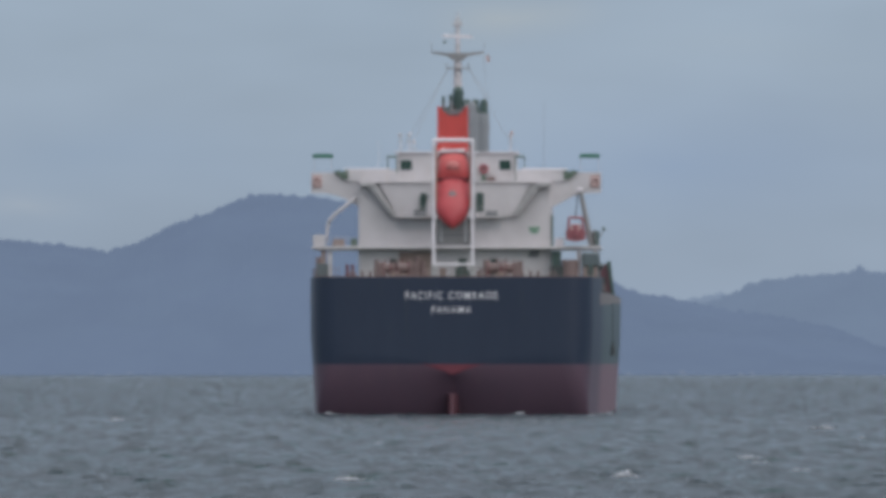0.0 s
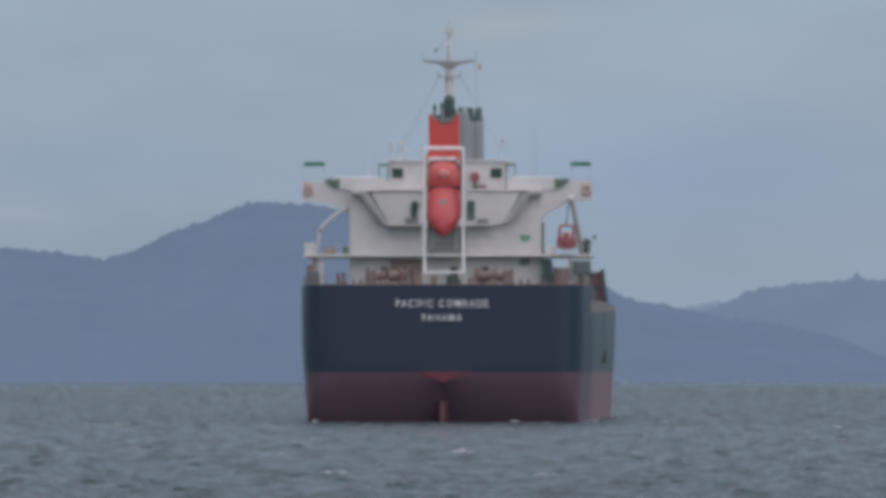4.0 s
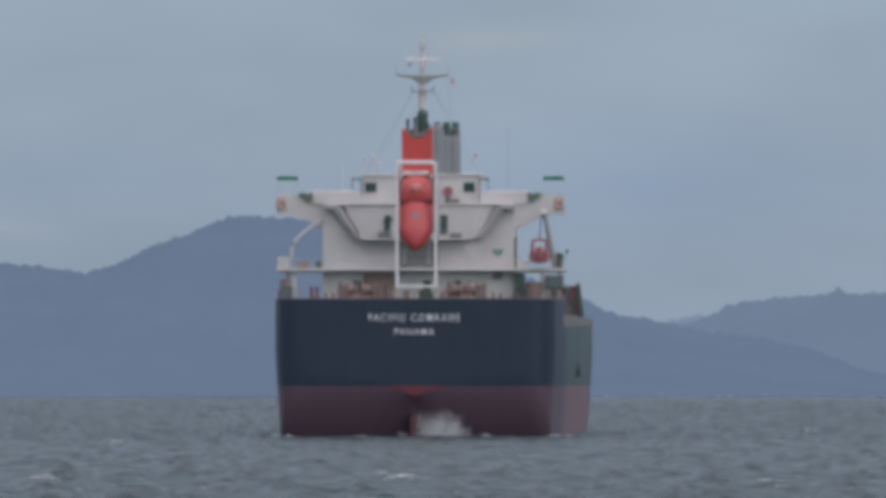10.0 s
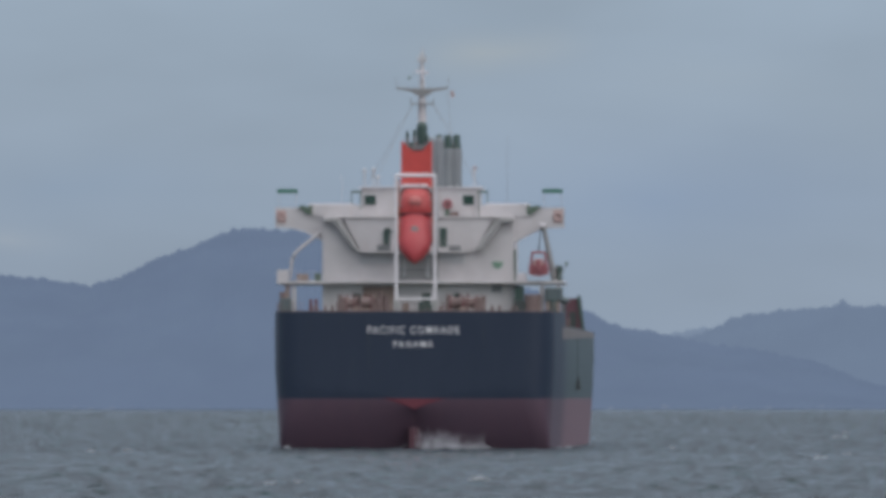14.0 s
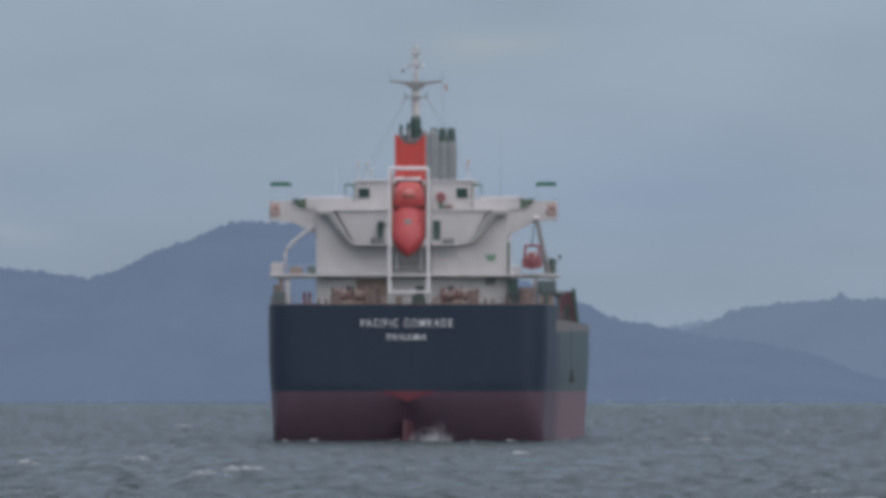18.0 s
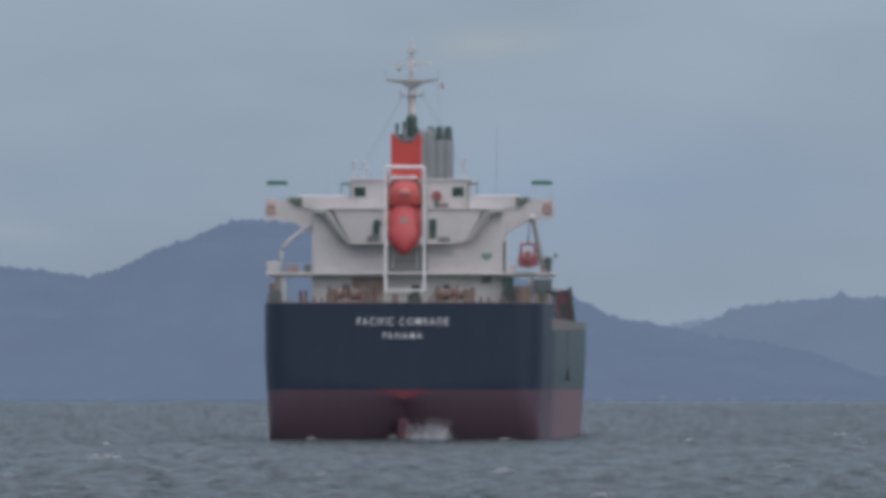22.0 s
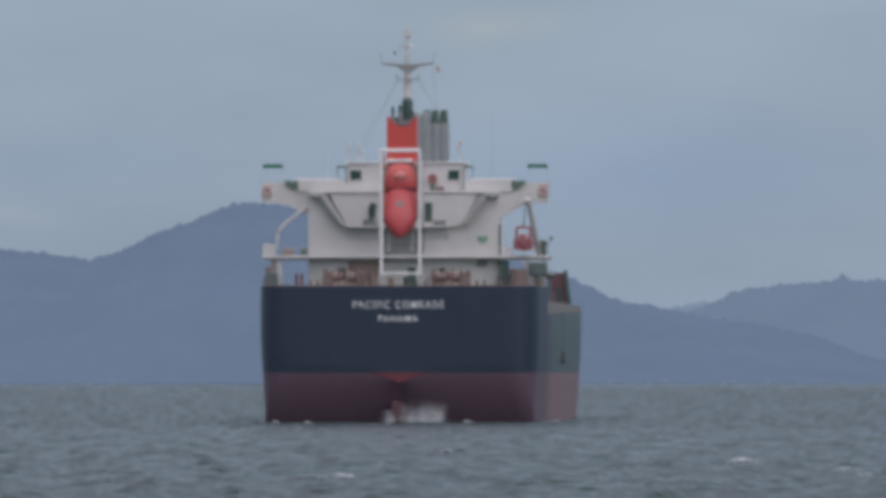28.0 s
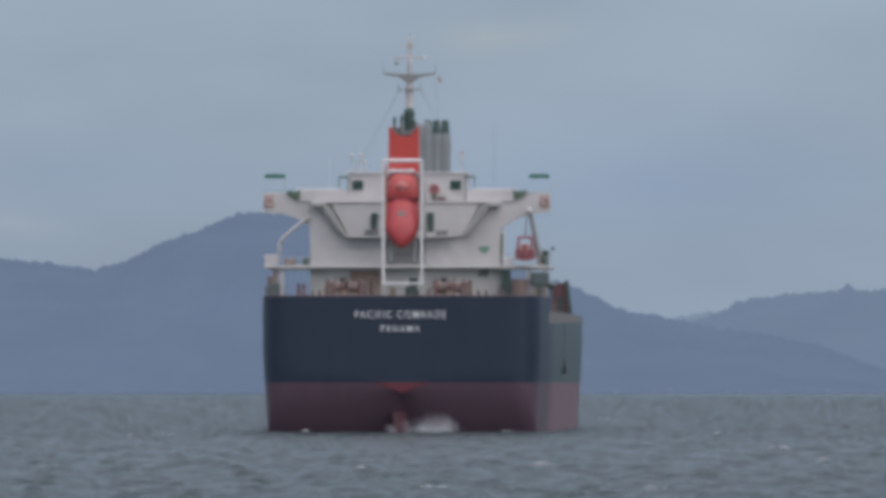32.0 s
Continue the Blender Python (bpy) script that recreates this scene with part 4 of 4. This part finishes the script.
def poop_gear():
    for x in (-9.4, -6.4, -3.4, 3.2, 6.2, 8.9):
        bd = part("bollards", box(B(), x - 0.7, x + 0.7, 1.0, 1.6, 14.9, 15.05), RUST, ship, "pair of brown mooring bollards")
        for dx in (-0.4, 0.4):
            part("bollard", tube(B(), (x + dx, 1.3, 15.0), (x + dx, 1.3, 15.6), 0.17, n=10), RUST, bd)
    for x in (-10.9, -7.6, 7.4, 10.9):
        fl = part("fairlead", ring(B(), (x, 1.2, 15.25), 0.30, 0.09), RUST, ship, "brown oval fairlead")
    rail(ship, (-8.3, 0.25, 14.92), (8.3, 0.25, 14.92), 13, material=RUST)
    for sd in (-1, 1):
        bend = [(sd * (breadth(y) - 0.25), y + 0.2, 14.92) for y in (0.03, 0.3, 1.0, 2.6, 5.5, 9.0, 14.5, 20.5)]
        for p, q in zip(bend, bend[1:]):
            rail(ship, p, q, 3, material=RUST)
        rail(ship, (sd * 15.2, 21.1, 14.88), (sd * 15.2, 36.0, 14.88), 14, material=RUST)
        rail(ship, (sd * 15.9, 21.2, 13.36), (sd * 16.4, 36.0, 13.36), 14, material=RUST)
    half = [(0.0, 0.16)] + [(breadth(y) - 0.1, y + 0.16) for y in (0, 0.12, 0.35, 0.8, 1.6, 3.4, 6.0)]
    bar = sweep(B(), [(-x, y, 15.0) for x, y in half[:0:-1]] + [(x, y, 15.0) for x, y in half], 0.06)
    part("gunwale_bar", bar, RUST, ship, "faded red-brown bar along the deck's after edge")
    # stores under the boat deck
    part("deck_box", box(B(), 10.55, 11.6, 16.8, 18.2, 16.2, 17.9), DARKGREEN, ship, "dark green hose cabinet")
    part("deck_box", box(B(), 10.4, 12.0, 15.5, 17.0, 14.9, 16.3), DARK, ship, "dark deck machinery box")
    tk = B()
    tube(tk, (12.6, 16.0, 14.9), (12.6, 16.0, 16.95), 0.86, 0.92, n=16)
    part("tank", tk, RUST, ship, "brown upright tank")
    part("deck_box", box(B(), 13.9, 15.9, 15.8, 17.6, 16.2, 17.75, 0.15), SLATE, ship, "dark slate-green machinery housing")
    part("deck_box", box(B(), 14.0, 15.6, 16.0, 17.4, 14.85, 16.2, 0.06), TAN, ship, "tan base under the housing")
    part("ventilator", tube(B(), (14.9, 12.0, 14.9), (14.9, 12.0, 16.3), 0.35, n=12), DARKGREEN, ship, "green mushroom ventilator")
    part("ventilator", tube(B(), (-15.0, 14.0, 14.9), (-15.0, 14.0, 17.2), 0.36, n=12), RUST, ship, "brown ventilator post")
    part("deck_box", box(B(), -15.2, -13.9, 12.0, 13.2, 14.85, 16.5, 0.06), SLATE, ship, "slate-grey deck box")
    for x, z in ((-8.6, 16.9), (-4.2, 17.2), (-3.6, 16.8), (3.4, 16.9), (7.2, 16.8)):
        part("ventilator", tube(B(), (x, 13.0, 14.9), (x, 13.0, z), 0.28, n=12), RUST, ship, "brown ventilator post")
    for x in (-11.9, -11.3):
        part("gas_bottle", tube(B(), (x, 14.0, 14.9), (x, 14.0, 16.4), 0.17, n=10), OXIDE, ship, "red upright gas bottle")
    for x in (-2.9, -1.3, 0.4, 1.3):
        part("rope_store", box(B(), x - 0.35, x + 0.35, 11.0, 11.7, 14.9, 15.9 + 0.15 * math.sin(3 * x), 0.06), DARKGREEN if x > 0 else TAN, ship, "covered rope store")
    # on the long deck forward, starboard side
    hc = part("deck_store", prism(B(), [(14.1, 13.4), (16.75, 13.4), (16.35, 17.2), (14.1, 17.2)], 100, 104), DULLRED, ship, "red-brown steel store on the main deck")
    part("edge_post", prism(B(), [(16.5, 13.4), (16.85, 13.4), (16.35, 17.5), (15.9, 17.5)], 99.6, 99.95), DARKGREEN, hc, "dark green slanting edge post")
    part("store_door", box(B(), 15.0, 15.8, 99.93, 100.0, 13.6, 15.6, 0.02), DARK, hc)
    part("ventilator", tube(B(), (15.5, 44.0, 13.4), (15.5, 44.0, 16.5), 0.2, n=12), SLATE, ship, "slate ventilator beside the bulwark")
    part("ventilator_head", ball(B(), (15.5, 44.0, 16.5), 0.62, 0.62, 0.42), SLATE, ship)


poop_gear()


def side_ladder():
    """A rope with a dark fender, hung over the starboard side."""
    x, y = 17.06, 43
    rope = part("hanging_rope", tube(B(), (x, y, 12.2), (x, y, 7.8), 0.035, n=6), DARK, ship, "dark rope hung over the ship's side")
    part("fender", tube(B(), (x + 0.05, y, 6.4), (x + 0.05, y, 7.9), 0.32, 0.12, n=10), DARK, rope, "dark tapered fender")


side_ladder()


def shore():
    """Pale rocks and huts along the far waterline, too small to tell apart."""
    rng = np.random.default_rng(31)
    bm = B()
    for _ in range(40):
        x = rng.uniform(-260, 300)
        s = rng.uniform(0.3, 0.8)
        g = bmesh.ops.create_icosphere(bm, subdivisions=1, radius=1.0, matrix=Matrix.Translation((x, 4556 + rng.uniform(0, 6), 0.4 * s + rng.uniform(0, 1.2))) @ Matrix.Diagonal((s * rng.uniform(1, 2.2), s, s * 0.6, 1)))
    me = bpy.data.meshes.new("shore_rocks")
    bm.to_mesh(me)
    bm.free()
    # rocks carry the same painted haze glow as the hills
    me.materials.append(far_woods("pale_rock", (0.3, 0.28, 0.26), (0.186, 0.238, 0.334), 0.86))
    tagged(new("shore_rocks", me), "pale rocks along the far shoreline", "rocks", kind="stuff")


shore()


# ---- whitecaps ----
FOAM, _n, _l, _p = shader("sea_foam")
_l.new(mixer(_n, _l, noise_mask(_n, _l, 6.0, 0.3, 0.7, 5), (0.66, 0.66, 0.69), (0.42, 0.44, 0.48)), _p.inputs["Base Color"])
_p.inputs["Roughness"].default_value = 0.8
SET = (0.5, -1.75)      # metres a second that the waves run


def foam_mesh(seed):
    """A torn strip of foam along a bent crest: two or three tumbling heaps and thin scraps between."""
    rng = np.random.default_rng(seed)
    bm = B()
    heaps = [(rng.uniform(-0.7, 0.7), rng.uniform(0.12, 0.3), rng.uniform(0.4, 1.0)) for _ in range(3)]
    bend = rng.uniform(-0.4, 0.4)
    for i in range(54):
        at, spread, tall = heaps[i % 3]
        u = rng.normal(at, spread) if i < 42 else rng.uniform(-1, 1)
        k_ = math.exp(-((u - at) / (1.4 * spread)) ** 2) * tall if i < 42 else 0.15
        r = rng.uniform(0.02, 0.055) * (0.45 + k_)
        bmesh.ops.create_icosphere(bm, subdivisions=1, radius=1.0, matrix=Matrix.Translation((0.75 * u, bend * u * u + rng.normal(0, 0.12), rng.uniform(-0.05, 0.13) * k_ - 0.04 * u * u)) @ Matrix.Diagonal((r * 2.4, r * 2, r * 0.75, 1)))
    me = bpy.data.meshes.new("whitecap")
    bm.to_mesh(me)
    bm.free()
    me.materials.append(FOAM)
    return me


# the larger breakers: seconds, metres to the right, metres off, breadth
BREAKERS = ((0, 29.1, 926, 1.8), (0, 8.1, 540, 1.0), (1, 7.2, 555, 2.6), (1, 48.1, 2039, 2.9), (2, -9.5, 507, 1.9), (6, 21.8, 840, 1.6), (7, 14.7, 545, 1.3),
            (8, 5.5, 675, 2.3), (8, 10.3, 687, 2.9), (10, -1.0, 652, 2.2), (11, 6.5, 706, 2.4), (12, 4.9, 686, 2.9), (18, -13.1, 723, 2.1), (18, -11.7, 768, 2.4), (18, -21.6, 872, 1.8),
            (18, -28.1, 829, 1.4), (18, -33.4, 1639, 2.2), (18, 7.5, 949, 2.3),
            (20, 10.7, 673, 2.9), (20, -28.0, 878, 2.3), (22, -23.6, 872, 2.1), (23, 11.3, 649, 1.5), (25, 13.4, 704, 1.3), (28, 18.1, 676, 1.9),
            (28, -4.2, 581, 1.7), (29, 14.1, 664, 2.8), (29, 7.2, 650, 1.9), (30, 15.1, 653, 2.8), (32, 26.2, 908, 1.7))


def whitecaps():
    """Crests that break here and there; each rises, runs with the sea and sinks again."""
    rng = np.random.default_rng(12)
    shapes = [foam_mesh(60 + i) for i in range(7)]
    made = []
    for i in range(34):
        d = 1 / rng.uniform(1 / 1750, 1 / 500)
        x = rng.uniform(-1, 1) * 0.040 * d
        ob = tagged(new("whitecap", shapes[i % 7]), "small white breaking crest on the sea")
        ob.parent = water
        s = rng.uniform(0.4, 0.95) * (0.7 + d / 2200)
        ob.scale = (s * rng.uniform(0.8, 1.9), s, 1.2 * s)
        made.append((ob, x, d, rng.uniform(0, 9.5), rng.uniform(1.4, 2.8), 9.5))
    for i, (t, x, d, wide) in enumerate(BREAKERS):
        ob = tagged(new("whitecap", shapes[i % 7]), "broad white breaking crest on the sea")
        ob.parent = water
        ob.scale = (wide / 1.25, 1.0, 1.15 + 0.2 * wide)
        made.append((ob, x - 0.4 * SET[0] * (t - 16), d - 0.4 * SET[1] * (t - 16), t - 1.1, 1.3, 70.0))
    return made


CAPS = whitecaps()


# ---- propeller wash ----
SPRAY, _n, _l, _p = shader("white_spray")
_l.new(mixer(_n, _l, noise_mask(_n, _l, 2.0, 0.3, 0.7, 4), (0.74, 0.73, 0.77), (0.56, 0.56, 0.61)), _p.inputs["Base Color"])
_p.inputs["Roughness"].default_value = 0.9
_p.inputs["Specular IOR Level"].default_value = 0.1


def plume(seed, w, h):
    """A burst of thrown water: a low boil of drops, thinning upwards into soft tufts."""
    rng = np.random.default_rng(seed)
    base = np.array([(1, 0, 0), (0, 1, 0), (-1, 0, 0), (0, -1, 0), (0, 0, 1), (0, 0, -1)], dtype=float)
    tri = np.array([(0, 1, 4), (1, 2, 4), (2, 3, 4), (3, 0, 4), (1, 0, 5), (2, 1, 5), (3, 2, 5), (0, 3, 5)])
    V, Q = [], []
    jets = [(rng.normal(0, 0.4) * w, rng.normal(0.14, 0.16), 0.5 + 0.5 * rng.random() ** 1.6) for _ in range(7)]
    for i in range(2100):
        if i % 2:      # the boil
            x, z = rng.normal(0, 0.5) * w, 0.85 * h * (1 - rng.random() ** 0.4)
        else:
            jx, lean, reach = jets[i % 7]
            z = h * reach * (1 - rng.random() ** 0.62)
            x = jx + lean * z + rng.normal(0, 0.14 + 0.24 * z / h)
        y = rng.normal(0, 0.5)
        r = (0.017 + 0.026 * rng.random() ** 2) * (1.15 - 0.35 * z / h)
        V.append(base * (r, r, r * (1.2 + 0.9 * rng.random())) + (x, y, z))
        Q.append(tri + 6 * i)
    me = bpy.data.meshes.new("spray_plume")
    me.from_pydata(np.concatenate(V).tolist(), [], np.concatenate(Q).tolist())
    me.materials.append(SPRAY)
    return tagged(new("spray_plume", me), "white propeller spray thrown up beside the rudder", "spray", "propeller wash", "stuff")


PLUMES = [(plume(20 + i, 0.7 if i == 0 else 1.25, 3.4), -1.1 if i == 0 else 0.45 + 1.02 * i, 0.3 * math.sin(2.4 * i)) for i in range(10)]

# seconds, how far to starboard the wash reaches and how high it stands, in metres
WASH = ((5.0, 0.5, 0.0), (5.5, 2.0, 1.6), (6.0, 3.4, 1.3), (6.5, 6.2, 2.1), (7.0, 8.8, 2.4), (7.5, 8.2, 2.1), (8.0, 3.7, 1.7), (8.5, 5.6, 2.1),
        (9.0, 6.8, 2.8), (9.5, 8.0, 2.6), (10.0, 5.2, 2.3), (11.0, 5.0, 1.9), (12.0, 6.8, 1.7), (13.0, 6.5, 1.7), (14.0, 5.9, 1.5),
        (17.0, 5.4, 1.3), (18.0, 4.2, 1.3), (19.0, 5.1, 1.7), (20.5, 3.7, 1.2), (21.5, 5.2, 1.8), (23.0, 4.0, 1.1), (24.0, 5.9, 1.9),
        (25.0, 5.7, 1.6), (28.0, 3.9, 2.1), (29.0, 6.5, 1.7), (30.0, 7.2, 1.7), (31.0, 5.4, 1.6), (32.0, 5.4, 1.5))


# broken water along the stern's waterline
STERN_FOAM = []
for _i, (_x, _y) in enumerate(((-13.9, 0.6), (-12.6, -0.3), (-9.5, 0.2), (-6.0, 0.4), (7.2, 0.1), (10.8, 0.5), (14.6, 2.0), (15.6, 12.0))):
    _f = tagged(new("stern_foam", foam_mesh(90 + _i)), "thin white foam at the ship's waterline", "foam", "foam round the stern", "stuff")
    _f.scale = (1.0, 1.0, 1.2)
    STERN_FOAM.append((_f, _x, _y))


# ---- what moves ----
def ship_at(t):
    """The ship creeps ahead and swings a little to port."""
    u = t / 32
    x = 0.862 - 5.892 * u + 1.586 * u * u
    y = 1290.3 + 12.33 * u
    turn = 1.298 + 1.613 * u - 1.10 * u * u
    return x * K, y * K, -turn


def motions():
    times = [0, 4, 8, 12, 16, 20, 24, 28, 32]
    for ob, local in ((ship, Matrix()), (the_lifeboat, LIFEBOAT_AT), (the_rescue_boat, RESCUE_AT)):
        ob.scale = (K, K, K)
        rows = []
        for t in times:
            x, y, turn = ship_at(t)
            base = pose(x, y, 0, 0, 0, turn)
            off = Matrix.Translation(local.translation * K) @ local.to_3x3().to_4x4()
            rows.append((t, base @ off))
        walk(ob, rows)
    # the scanner turns once in 2.51 s, broadside at 0.88 s
    walk(scanner, [(i * 0.4, pose(0, 26.4, 41.86, 0, 0, 180 * (i * 0.4 - 0.88) / 1.257)) for i in range(81)])
    # the helm goes over slowly
    walk(the_rudder, [(t, pose(0, 2.25, 0, 0, 0, -a)) for t, a in ((0, 1), (4, 2), (9, 6), (14, 8), (20, 9), (25, 12), (28, 17), (32, 19))])
    # wind waves run slowly in towards the shore
    walk(water, [(t, pose(SET[0] * (t - 16), SET[1] * (t - 16), SEA)) for t in (0, 16, 32)])
    # each crest breaks for a second or two in every nine or so
    for ob, x, y, t0, hold, period in CAPS:
        crest = 0.22 if period < 32 else 0.30
        cycle = []
        for n in (range(-1, 5) if period < 32 else (0,)):
            cycle += [(t0 + period * n + dt, z) for dt, z in ((0, -0.6), (0.5, crest), (0.5 + hold, crest), (1.2 + hold, -0.6))]
        ct, cz = [c[0] for c in cycle], [c[1] for c in cycle]
        rows = [(0, float(np.interp(0, ct, cz)))] + [c for c in cycle if 0.05 < c[0] < 31.95] + [(32, float(np.interp(32, ct, cz)))]
        walk(ob, [(t, pose(x - SET[0] * (t - 16) * 0.6, y - SET[1] * (t - 16) * 0.6, z)) for t, z in rows])
    # foam laps round the stern
    for i, (ob, x, y) in enumerate(STERN_FOAM):
        rows = []
        for j in range(41):
            t = j * 0.8
            sx, sy, turn = ship_at(t)
            rows.append((t, pose(sx + x + 0.3 * math.sin(1.1 * t + i), sy + y - 0.6, SEA + 0.02 + 0.2 * math.sin(1.3 * t + 2.1 * i))))
        walk(ob, rows)
    # the screw begins to throw water at about 5 s
    for i, (ob, x, y) in enumerate(PLUMES):
        rows = []
        for j in range(81):
            t = j * 0.4
            sx, sy, turn = ship_at(t)
            reach = np.interp(t, [w[0] for w in WASH], [w[1] for w in WASH])
            high = np.interp(t, [w[0] for w in WASH], [w[2] for w in WASH])
            beat = math.sin(2 * math.pi * t / (2.1 + 0.3 * (i % 4)) + 1.7 * i)
            inside = min(1.0, max(0.0, (reach - x) / 0.9 + 0.35))
            up = (high * (0.85 + 0.15 * math.sin(2.7 * i) + 0.3 * beat) + (0.55 if high > 0.2 else 0)) * inside * (0.62 if i == 0 else 1) * (1.0 if t > 5 else 0)
            rows.append((t, pose(sx + x, sy + y - 0.4, SEA - 3.2 + min(1.12 * up, 3.05), 0, 3 * beat, 3 * beat)))
        walk(ob, rows)


motions()
